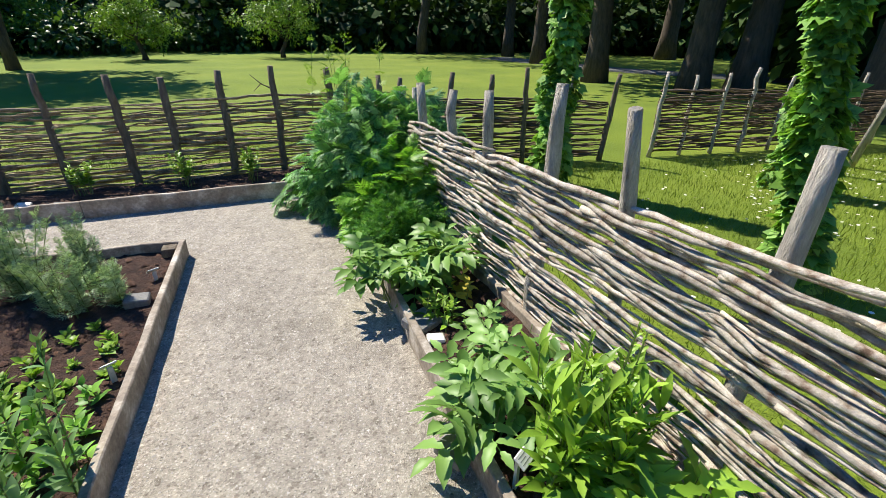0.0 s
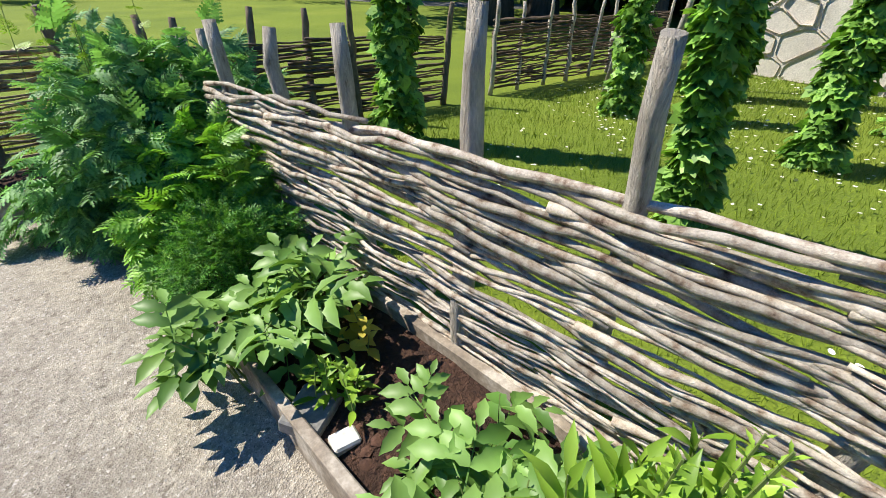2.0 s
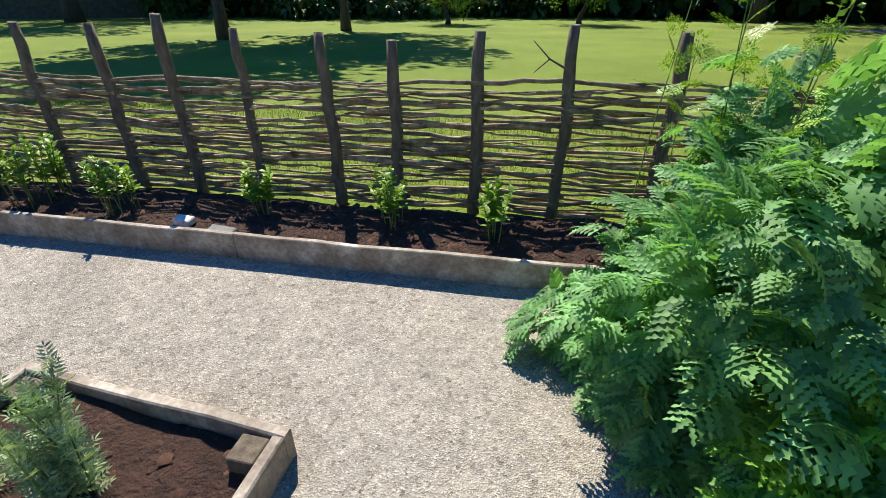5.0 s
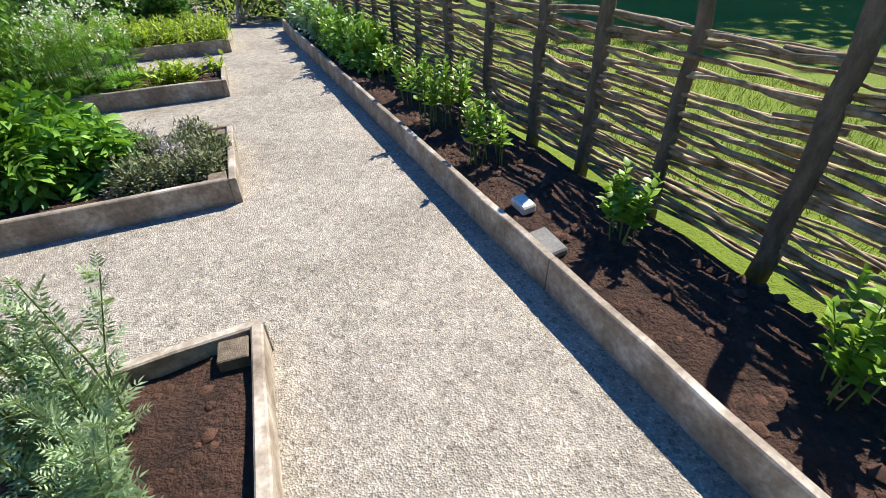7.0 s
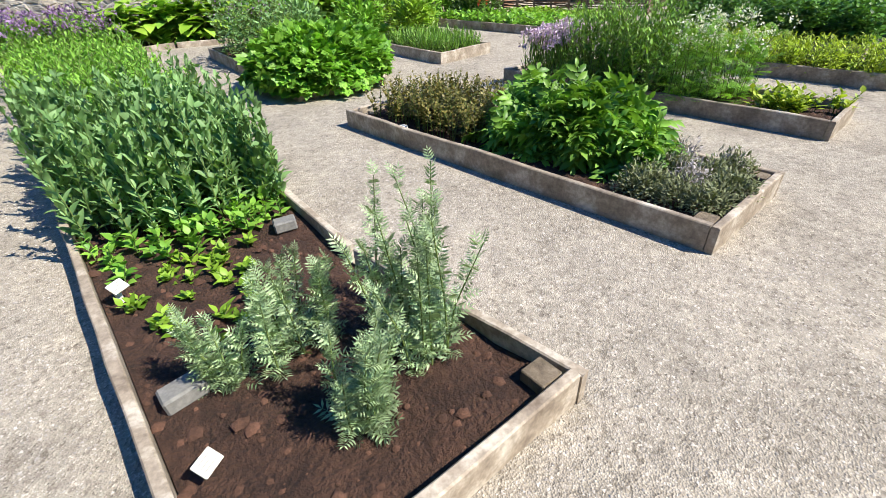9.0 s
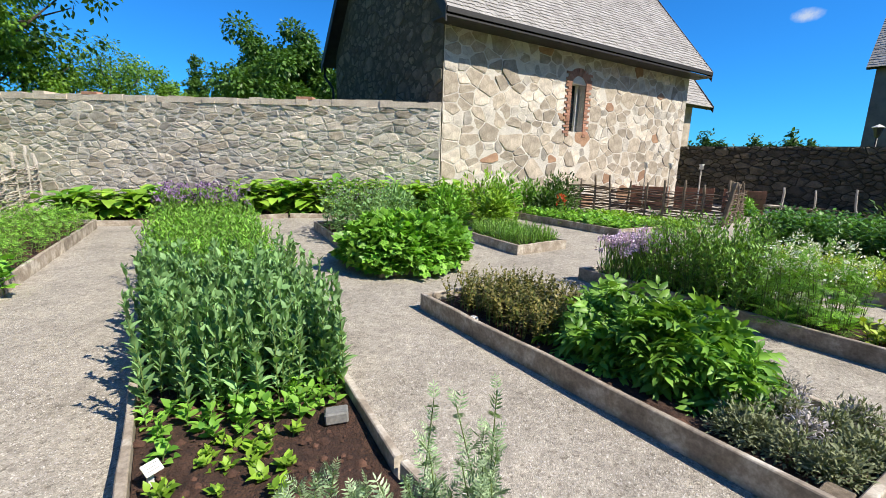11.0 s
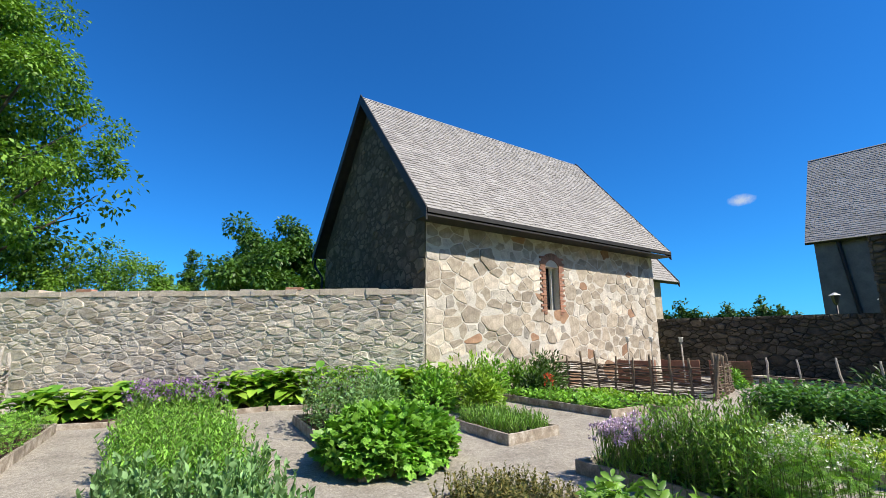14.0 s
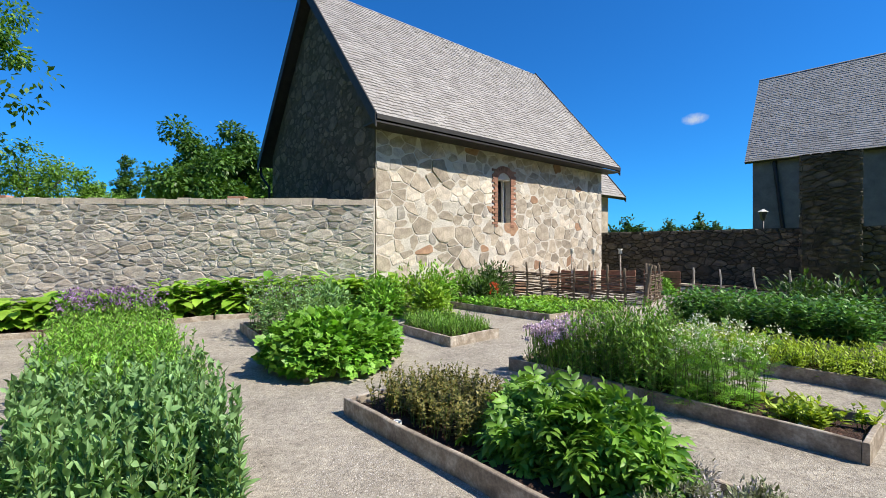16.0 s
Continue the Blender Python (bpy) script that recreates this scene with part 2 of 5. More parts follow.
L_TREELIGHT = leaf_mat("sunny_tree_leaf", (0.109, 0.209, 0.020), (0.228, 0.370, 0.050))
L_YELLOW = leaf_mat("yellowing_leaf", (0.406, 0.334, 0.043), (0.609, 0.522, 0.087))
PURPLE = leaf_mat("purple_flower", (0.16, 0.07, 0.22), (0.38, 0.24, 0.46), 0.6, 0.3)
LILAC = leaf_mat("lilac_flower", (0.52, 0.36, 0.60), (0.76, 0.60, 0.82), 0.6, 0.3)
CREAM = leaf_mat("cream_flower", (0.70, 0.70, 0.55), (0.88, 0.88, 0.76), 0.6, 0.3)
RED = leaf_mat("red_flower", (0.55, 0.05, 0.02), (0.7, 0.12, 0.05), 0.6, 0.3)


# ---- mesh helpers ----
def raw(name, verts, faces, mat, smooth=False):
    me = bpy.data.meshes.new(name)
    me.from_pydata([tuple(v) for v in verts], [], faces)
    if mat:
        me.materials.append(mat)
    if smooth:
        me.shade_smooth()
    return me


def arrays(name, V, F, mat, smooth=False):
    """A mesh from arrays of vertices and equal-sized faces."""
    me = bpy.data.meshes.new(name)
    n, k = F.shape
    me.vertices.add(len(V))
    me.vertices.foreach_set("co", np.ascontiguousarray(V, dtype=np.float32).ravel())
    me.loops.add(n * k)
    me.loops.foreach_set("vertex_index", np.ascontiguousarray(F, dtype=np.int32).ravel())
    me.polygons.add(n)
    me.polygons.foreach_set("loop_start", np.arange(0, n * k, k, dtype=np.int32))
    me.update(calc_edges=True)
    if mat:
        me.materials.append(mat)
    if smooth:
        me.shade_smooth()
    return me


def part(name, data, mat=None, parent=None, label=""):
    """Links a bmesh or a mesh as one object under its parent."""
    if isinstance(data, bmesh.types.BMesh):
        me = bpy.data.meshes.new(name)
        data.to_mesh(me)
        data.free()
        me.materials.append(mat)
    else:
        me = data
    ob = new(name, me)
    if parent:
        ob.parent = parent
    if label:
        ob["label"] = label
    return ob


def base(name, x, y, z, label, category, group="", rz=0.0, kind=""):
    ob = new(name)
    ob.matrix_world = pose(x, y, z, 0, 0, rz)
    return tagged(ob, label, category, group, kind)


class Build:
    """Collects simple solids into one mesh."""

    def __init__(self):
        self.v, self.f = [], []

    def box(self, x0, y0, z0, x1, y1, z1, m=None):
        n = len(self.v)
        pts = [Vector((x, y, z)) for z in (z0, z1) for x, y in ((x0, y0), (x1, y0), (x1, y1), (x0, y1))]
        self.v += [m @ p for p in pts] if m else pts
        self.f += [[n + i for i in q] for q in ((3, 2, 1, 0), (4, 5, 6, 7), (0, 1, 5, 4), (1, 2, 6, 5), (2, 3, 7, 6), (3, 0, 4, 7))]
        return self

    def tube(self, pts, radii, sides=6, flat=0.0):
        n = len(self.v)
        pts = [Vector(p) for p in pts]
        for i, p in enumerate(pts):
            d = (pts[min(i + 1, len(pts) - 1)] - pts[max(i - 1, 0)]).normalized()
            a = d.cross(Vector((0, 0, 1)) if abs(d.z) < 0.9 else Vector((1, 0, 0))).normalized()
            b = d.cross(a)
            for k in range(sides):
                t = 2 * math.pi * k / sides
                r = radii[i] * (1 + flat * math.sin(3 * t + i))
                self.v.append(p + r * (a * math.cos(t) + b * math.sin(t)))
        for i in range(len(pts) - 1):
            for k in range(sides):
                k2 = (k + 1) % sides
                self.f.append([n + i * sides + k, n + (i + 1) * sides + k, n + (i + 1) * sides + k2, n + i * sides + k2])
        self.f.append([n + k for k in range(sides)])
        self.f.append([n + (len(pts) - 1) * sides + k for k in reversed(range(sides))])
        return self

    def prism(self, poly, z0, z1):
        n, k = len(self.v), len(poly)
        self.v += [Vector((x, y, z)) for z in (z0, z1) for x, y in poly]
        self.f += [[n + k + i for i in range(k)], [n + k - 1 - i for i in range(k)]]
        self.f += [[n + i, n + (i + 1) % k, n + k + (i + 1) % k, n + k + i] for i in range(k)]
        return self

    def mesh(self, name, mat, smooth=False, bevel=0.0):
        me = raw(name, self.v, self.f, mat, smooth)
        bm = bmesh.new()
        bm.from_mesh(me)
        bmesh.ops.recalc_face_normals(bm, faces=bm.faces)
        if bevel:
            bmesh.ops.bevel(bm, geom=bm.edges[:], offset=bevel, segments=1, affect="EDGES")
        bm.to_mesh(me)
        bm.free()
        return me


def lerp(a, b, t):
    return a + (b - a) * t


def inside(poly, x, y):
    hit = False
    for (x0, y0), (x1, y1) in zip(poly, poly[1:] + poly[:1]):
        if (y0 > y) != (y1 > y) and x < (x1 - x0) * (y - y0) / (y1 - y0) + x0:
            hit = not hit
    return hit


def scatter(poly, n, rng):
    xs, ys = [p[0] for p in poly], [p[1] for p in poly]
    out = []
    while len(out) < n:
        x, y = rng.uniform(min(xs), max(xs)), rng.uniform(min(ys), max(ys))
        if inside(poly, x, y):
            out.append((x, y))
    return out


def shrink(poly, d):
    """The polygon (counter-clockwise) moved inwards by d."""
    out = []
    for a, b, c in zip(poly[-1:] + poly[:-1], poly, poly[1:] + poly[:1]):
        e0, e1 = Vector((b[0] - a[0], b[1] - a[1])).normalized(), Vector((c[0] - b[0], c[1] - b[1])).normalized()
        n0, n1 = Vector((-e0.y, e0.x)), Vector((-e1.y, e1.x))
        m = (n0 + n1) / max(0.35, 1 + n0.dot(n1))
        out.append((b[0] + m.x * d, b[1] + m.y * d))
    return out


# ---- leaves ----
def quads(outline, fold=0.12, droop=0.15):
    """A leaf blade along +y from half-widths at steps of its length, folded at the midrib."""
    V, F = [], []
    n = len(outline)
    for i, w in enumerate(outline):
        y = i / (n - 1)
        z = -droop * y * y
        V += [(-w, y, z + fold * w), (0, y, z), (w, y, z + fold * w)]
    for i in range(n - 1):
        a = 3 * i
        F += [(a, a + 1, a + 4, a + 3), (a + 1, a + 2, a + 5, a + 4)]
    return np.array(V), np.array(F)


def joined(pieces):
    V, F, n = [], [], 0
    for v, f in pieces:
        V.append(v), F.append(f + n)
        n += len(v)
    return np.vstack(V), np.vstack(F)


def bent(leaf, sx, sy, angle, at, tilt=0.0):
    v, f = leaf
    v = v * np.array([sx, sy, sy])
    c, s = math.cos(angle), math.sin(angle)
    ct, st = math.cos(tilt), math.sin(tilt)
    v = np.stack([v[:, 0], v[:, 1] * ct - v[:, 2] * st, v[:, 1] * st + v[:, 2] * ct], 1)
    return np.stack([v[:, 0] * c + v[:, 1] * s, -v[:, 0] * s + v[:, 1] * c, v[:, 2]], 1) + np.array(at), f


CLASP = quads([0.07, 0.19, 0.2, 0.13, 0.0], 0.4, 0.3)
LANCE = quads([0.01, 0.13, 0.15, 0.09, 0.0], 0.25, 0.2)
DOCKLEAF = quads([0.015, 0.08, 0.11, 0.13, 0.07, 0.0], 0.4, 0.35)
OVAL = quads([0.02, 0.26, 0.3, 0.17, 0.0], 0.2, 0.25)
BROAD = quads([0.03, 0.15, 0.25, 0.28, 0.2, 0.0], 0.3, 0.5)
WAVY = quads([0.02, 0.12, 0.08, 0.16, 0.10, 0.15, 0.06, 0.0], 0.35, 0.35)
NEEDLE = (np.array([(-0.05, 0, 0), (0.05, 0, 0), (0.03, 1, -0.1), (-0.03, 1, -0.1)]), np.array([(0, 1, 2, 3)]))
DIAMOND = (np.array([(0, 0, 0), (0.28, 0.5, 0.05), (0, 1, -0.1), (-0.28, 0.5, 0.05)]), np.array([(0, 1, 2, 3)]))
LOBED = joined([bent(DIAMOND, 1.3, 1.0, 0, (0, 0, 0)), bent(DIAMOND, 1.2, 0.8, 0.8, (0, 0, 0)), bent(DIAMOND, 1.2, 0.8, -0.8, (0, 0, 0)),
                bent(DIAMOND, 1.1, 0.5, 1.7, (0, 0, 0)), bent(DIAMOND, 1.1, 0.5, -1.7, (0, 0, 0))])


def pinnate(leaflet, pairs, length, width, taper=0.6, droop=0.25):
    out = []
    for i in range(pairs):
        y = (i + 1) / (pairs + 1)
        l = length * (1 - taper * y)
        for s in (1, -1):
            out.append(bent(leaflet, width * l, l, s * 1.0, (0, y, -droop * y * y)))
    out.append(bent(leaflet, width * length * 0.6, length * 0.6, 0, (0, 0.85, -droop * 0.72)))
    out.append((np.array([(-0.012, 0, 0), (0.012, 0, 0), (0.008, 0.9, -droop * 0.81), (-0.008, 0.9, -droop * 0.81)]), np.array([(0, 1, 2, 3)])))
    return joined(out)


SMALLFROND = pinnate(DIAMOND, 3, 0.42, 0.8)
SLIM = (np.array([(0, 0, 0), (0.15, 0.4, 0.05), (0, 1, -0.12), (-0.15, 0.4, 0.05)]), np.array([(0, 1, 2, 3)]))
JAG = quads([0.02, 0.2, 0.07, 0.22, 0.07, 0.19, 0.05, 0.12, 0.0], 0.3, 0.3)
LACE = joined([bent(JAG, 0.52 * (1 - 0.55 * y), 0.6 * (1 - 0.6 * y), s * 0.95, (0, y, -0.4 * y * y), -0.1) for y in (0.08, 0.22, 0.36, 0.5, 0.64, 0.76) for s in (1, -1)]
              + [bent(JAG, 0.3, 0.34, 0, (0, 0.74, -0.2)), bent(NEEDLE, 0.3, 0.8, 0, (0, 0, 0))])
WORM = joined([pinnate(SLIM, 4, 0.6, 0.85, 0.45, 0.15), bent(pinnate(SLIM, 2, 0.5, 0.7), 0.5, 0.5, 0.7, (0, 0.3, 0), 0.3), bent(pinnate(SLIM, 2, 0.5, 0.7), 0.5, 0.5, -0.7, (0, 0.3, 0), 0.3)])
ANGEL = pinnate(quads([0.02, 0.15, 0.15, 0.25, 0.2, 0.2, 0.09, 0.0], 0.4, 0.4), 2, 0.7, 1.0, 0.25, 0.35)
FERN = joined([bent(pinnate(DIAMOND, 3, 0.5, 0.75, 0.5, 0.1), 0.5 * (1 - 0.55 * y), 0.5 * (1 - 0.55 * y), s * 1.0, (0, y, -0.25 * y * y))
               for y in (0.2, 0.4, 0.6, 0.78) for s in (1, -1)] + [bent(SMALLFROND, 0.35, 0.35, 0, (0, 0.75, -0.14)), bent(NEEDLE, 0.25, 0.9, 0, (0, 0, 0))])


def spread(leaf, places, dirs, ups, sizes):
    """Copies of a leaf: roots at places, along dirs, faces turned to ups."""
    v, f = leaf
    P, D, U, S = (np.asarray(a, dtype=float) for a in (places, dirs, ups, sizes))
    D = D / (np.linalg.norm(D, axis=1, keepdims=True) + 1e-9)
    X = np.cross(D, U)
    X = X / (np.linalg.norm(X, axis=1, keepdims=True) + 1e-9)
    Z = np.cross(X, D)
    V = P[:, None, :] + S[:, None, None] * (v[None, :, 0:1] * X[:, None, :] + v[None, :, 1:2] * D[:, None, :] + v[None, :, 2:3] * Z[:, None, :])
    F = (f[None, :, :] + (np.arange(len(P)) * len(v))[:, None, None]).reshape(-1, f.shape[1])
    return V.reshape(-1, 3), F


def foliage(name, leaf, places, dirs, ups, sizes, mat, parent):
    V, F = spread(leaf, places, dirs, ups, sizes)
    ob = part(name, arrays(name, V, F, mat), None, parent)
    return ob


# ---- ground ----
def sheet(name, poly, z, mat, label, category):
    ob = part(name, raw(name, [(x, y, z) for x, y in poly], [list(range(len(poly)))], mat))
    return tagged(ob, label, category, "", "structure")


sheet("ground", [(-900, -900), (900, -900), (900, 900), (-900, 900)], 0.0, LAWN, "sunny mown lawn with some dry patches", "lawn")
GARDEN = [(-0.8, 6.4), (-9.9, 1.3), (-11.4, -1.2), (-17.5, -8.5), (-15, -16.6), (-3.4, -7.5), (1.7, -8.1), (7.5, -8.7), (5.9, -5.2), (0.2, 4.3)]
PATH_Z = 0.058
tagged(part("gravel_path", Build().prism(GARDEN[::-1], 0.0, PATH_Z).mesh("gravel_path", GRAVEL)), "pale grey-beige fine gravel path between the beds", "gravel", "", "structure")
sheet("gravel_road", [(-2, 36), (6, 25.5), (14, 20), (60, 9), (60, 12), (15, 23), (7, 28.5), (0, 39)], 0.01, ASPHALT, "grey road passing under the tall trees", "road")

rng = np.random.default_rng(5)


def grit(poly, n, rng):
    pts = scatter(poly, n, rng)
    V, F = [], []
    tet = np.array([(1, 0, 0), (-0.5, 0.87, 0), (-0.5, -0.87, 0), (0, 0, 0.8)])
    for x, y in pts:
        s = 0.0025 + 0.006 * rng.random() ** 3
        a = rng.uniform(0, 6.3)
        c, d = math.cos(a), math.sin(a)
        k = len(V)
        for p in tet * s * rng.uniform(0.7, 1.3, (4, 1)):
            V.append((x + p[0] * c - p[1] * d, y + p[0] * d + p[1] * c, PATH_Z + p[2]))
        F += [(k, k + 1, k + 3), (k + 1, k + 2, k + 3), (k + 2, k, k + 3)]
    ob = part("loose_grit", arrays("loose_grit", np.array(V), np.array(F), PEBBLE))
    tagged(ob, "loose grey and rosy grit on the path", "gravel", "", "stuff")


grit([(-1.4, 5.1), (-6.0, 2.6), (-4.0, 2.5), (-2.4, 0.2), (-1.9, 1.3), (-3.0, 3.1), (-1.8, 3.65), (-0.2, 0.6), (1.0, 0.9), (-0.7, 3.9)], 26000, rng)


def grass(poly, n, height, rng, name="grass"):
    P = np.array([(x, y, 0) for x, y in scatter(poly, n, rng)])
    D = np.stack([rng.normal(0, 0.35, n), rng.normal(0, 0.35, n), np.ones(n)], 1)
    U = rng.normal(0, 1, (n, 3))
    ob = foliage(name, NEEDLE, P, D, U, height * rng.uniform(0.5, 1.3, n), MEADOW, None)
    tagged(ob, "short green lawn grass with dry tips", "grass", "", "stuff")


grass([(0.35, 4.3), (1.8, 1.75), (5, 0.5), (10, 4), (7.5, 9.2), (-0.6, 6.5)], 52000, 0.05, rng)
grass([(-9, 2.2), (-1.2, 6.7), (-2.5, 9.2), (-11, 5)], 30000, 0.045, rng)


def daisies(poly, n, rng):
    P = np.array([(x, y, rng.uniform(0.03, 0.06)) for x, y in scatter(poly, n, rng)])
    disc = (np.array([(0.5 * math.cos(a), 0.5 * math.sin(a), 0) for a in np.arange(8) * math.pi / 4]), np.array([[0, 1, 2, 3], [0, 3, 4, 5], [0, 5, 6, 7]]))
    n = len(P)
    D = np.stack([rng.normal(0, 1, n), rng.normal(0, 1, n), rng.normal(0, 0.2, n)], 1)
    ob = foliage("daisies", disc, P, D, np.tile((0, 0, 1.0), (n, 1)), 0.035 * rng.uniform(0.7, 1.2, n), CREAM, None)
    tagged(ob, "small white daisies scattered over the lawn", "daisies", "", "stuff")


daisies([(3.2, 5.5), (6, 2.5), (10, 5), (9.5, 9), (4, 8.2)], 700, rng)
daisies([(0.6, 5.0), (3, 2), (6, 2.5), (3.4, 7.5)], 150, rng)


# ---- raised beds ----
def board(x0, y0, x1, y1, z0, z1, t, parent, name="board"):
    """A weathered plank on edge whose outer face runs from one point to the other; it thickens to the left."""
    d = Vector((x1 - x0, y1 - y0, 0))
    n = Vector((-d.y, d.x, 0)).normalized()
    steps = max(2, int(d.length / 0.25))
    V, F = [], []
    g = np.random.default_rng(int(abs(x0 * 991 + y0 * 577) * 10) + 3)
    for i in range(steps + 1):
        p = Vector((x0, y0, 0)) + d * (i / steps)
        w = 0.003 * g.normal() if 0 < i < steps else 0
        h = z1 + 0.003 * g.normal()
        V += [p + n * w + Vector((0, 0, z0)), p + n * w + Vector((0, 0, h - 0.006)), p + n * (w + 0.006) + Vector((0, 0, h)),
              p + n * (t - 0.006) + Vector((0, 0, h)), p + n * t + Vector((0, 0, h - 0.006)), p + n * t + Vector((0, 0, z0))]
    for i in range(steps):
        for k in range(5):
            a = i * 6 + k
            F.append([a, a + 1, a + 7, a + 6])
    F += [[0, 5, 4, 3, 2, 1], [steps * 6 + k for k in range(6)]]
    me = raw(name, V, F, BOARD)
    return part(name, me, None, parent)


def soil(poly, z, parent, rng, clods=200):
    bm = bmesh.new()
    f = bm.faces.new([bm.verts.new((x, y, z)) for x, y in poly])
    bmesh.ops.triangulate(bm, faces=[f])
    for k in range(5):
        long = [e for e in bm.edges if e.calc_length() > 0.16]
        if not long:
            break
        bmesh.ops.subdivide_edges(bm, edges=long, cuts=1)
        bmesh.ops.triangulate(bm, faces=[q for q in bm.faces if len(q.verts) > 3])
    for v in bm.verts:
        v.co.z += 0.035 * noise.noise(v.co * 3.1) + 0.02 * noise.noise(v.co * 9)
    for q in bm.faces:
        q.smooth = True
    s = part("soil", bm, SOIL, parent, "dark brown crumbly soil")
    V, F = [], []
    for x, y in scatter(poly, clods, rng):
        r = 0.005 + 0.026 * rng.random() ** 4
        k = len(V)
        zz = z + 0.035 * noise.noise(Vector((x, y, z)) * 3.1) + 0.02 * noise.noise(Vector((x, y, z)) * 9)
        for a in range(5):
            q = r * rng.uniform(0.7, 1.3)
            V.append((x + q * math.cos(a * 1.257), y + q * math.sin(a * 1.257), zz))
        V.append((x, y, zz + r * 0.9))
        F += [(k + a, k + (a + 1) % 5, k + 5) for a in range(5)]
    if V:
        part("loose_soil", arrays("loose_soil", np.array(V), np.array(F), CLOD), None, parent, "loose brown clods of soil")["kind"] = "stuff"
    return s


def raised_bed(poly, h, label, open_sides=(), clods=200, blocks=(), thick=0.042):
    cx, cy = sum(p[0] for p in poly) / len(poly), sum(p[1] for p in poly) / len(poly)
    bed = base("raised_bed", cx, cy, 0, label, "raised bed", "raised herb beds")
    loc = [(x - cx, y - cy) for x, y in poly]
    g = np.random.default_rng(int(abs(cx * 100 + cy * 10)))
    for i, (a, b) in enumerate(zip(loc, loc[1:] + loc[:1])):
        if i in open_sides:
            continue
        length = math.hypot(b[0] - a[0], b[1] - a[1])
        n = max(1, round(length / 2.6))
        e = ((b[0] - a[0]) / length, (b[1] - a[1]) / length)
        for k in range(n):
            s0, s1 = length * k / n + (0.0 if k == 0 else 0.003), length * (k + 1) / n - (thick + 0.003 if k == n - 1 else 0.003)
            board(a[0] + e[0] * s0, a[1] + e[1] * s0, a[0] + e[0] * s1, a[1] + e[1] * s1, 0.0, h, thick, bed)
    inner = shrink(loc, thick + 0.004)
    soil(inner, h - 0.07, bed, g, clods)
    for i in blocks:
        ins = shrink(loc, thick + 0.06)[i]
        m = pose(ins[0], ins[1], 0, 0, 0, math.degrees(math.atan2(loc[i][1] - loc[i - 1][1], loc[i][0] - loc[i - 1][0])))
        part("corner_block", Build().box(-0.05, -0.05, 0.0, 0.05, 0.05, h - 0.012, m).mesh("corner_block", BARKPOST, False, 0.004), None, bed)
    return bed


HB = 0.215
BED_A = [(-1.865, 3.6), (-2.945, 3.08), (-2.25, 2.05), (0.75, -4.5), (2.3, -4.25)]
BED_B = [(-3.99, 2.465), (-4.835, 2.02), (-3.25, -0.74), (-2.36, -0.31)]
BED_C = [(-5.98, 1.38), (-6.65, 1.02), (-5.12, -1.84), (-4.34, -1.47)]
BED_D = [(-3.88, -2.83), (-4.85, -3.45), (-4.1, -4.75), (-3.2, -4.25)]
BED_E = [(-7.88, 0.44), (-8.6, 0.1), (-7.15, -2.5), (-6.4, -2.1)]
BED_F = [(-6.35, -4.75), (-7.6, -5.3), (-6.1, -7.9), (-4.75, -7.4)]
BED_G = [(-1.89, -1.38), (-2.5, -1.75), (-3.05, -2.4), (-1.7, -5.4), (-0.35, -4.95)]
BED_H = [(-9.2, -0.9), (-10.5, -1.6), (-9.4, -4.3), (-8.1, -3.6)]
BED_I = [(-7.6, -4.8), (-8.5, -5.3), (-7.3, -7.6), (-6.3, -7.1)]
raised_bed(BED_A, 0.2, "raised bed of grey weathered boards with dark soil and tall herbs", (), 3500, (0, 1))
raised_bed(BED_B, HB, "raised bed of weathered boards with bronze, green and grey herbs", (), 300, (0, 1))
raised_bed(BED_C, HB, "raised bed of weathered boards with flowering herbs", (), 250)
raised_bed(BED_D, HB, "small raised bed of pale boards with low herbs", (), 60)
raised_bed(BED_E, HB, "raised bed of weathered boards with a lime-green border", (), 60)
raised_bed(BED_F, HB, "raised bed of pale boards with leafy salad plants", (), 60)
raised_bed(BED_G, HB, "raised bed of dark boards under a leafy bush", (), 60)
raised_bed(BED_H, HB, "raised bed of boards with a dark-green hedge", (), 30)
raised_bed(BED_I, HB, "raised bed of boards with low lettuce-green plants", (), 30)
NORTH_BED = [(-1.3, 5.33), (-0.75, 6.6), (-2.55, 5.5), (-9.75, 1.12), (-9.4, 0.54)]
raised_bed(NORTH_BED, 0.225, "long border bed behind a weathered plank along the wattle fence", (0, 1, 2, 3), 3500)
EAST_BED = [(-1.3, 5.33), (0.76, 1.64), (1.65, -0.6), (3.4, -4.55), (4.6, -4.3), (1.02, 2.62), (0.45, 3.58), (-0.6, 5.3)]
raised_bed(EAST_BED, 0.22, "long border bed with brown soil between plank and woven fence", (6, 7), 4000)
SOUTH_BED = [(4.0, -4.7), (2.8, -4.95), (0.5, -6.45), (-0.6, -6.6), (-3.2, -6.75), (-4.0, -7.6), (1.7, -8.0), (6.5, -8.5)]
raised_bed(SOUTH_BED, 0.16, "border bed of big-leaved herbs below the stone wall", (5, 6, 7), 200)


# ---- wattle fences ----
def post(x, y, h, r, lean, mat, parent, rng, ox, oy, name="post"):
    pts, rad = [], []
    lx, ly = lean
    for i in range(9):
        t = i / 8
        pts.append((x - ox + lx * h * t + 0.008 * rng.normal(), y - oy + ly * h * t + 0.008 * rng.normal(), h * t))
        rad.append(r * (1.12 - 0.2 * t) * rng.uniform(0.92, 1.08))
    rad[-1] *= 0.86
    b = Build().tube(pts, rad, 12, 0.09)
    me = b.mesh(name, mat, True)
    me.polygons[len(me.polygons) - 1].use_smooth = False
    return part(name, me, None, parent)


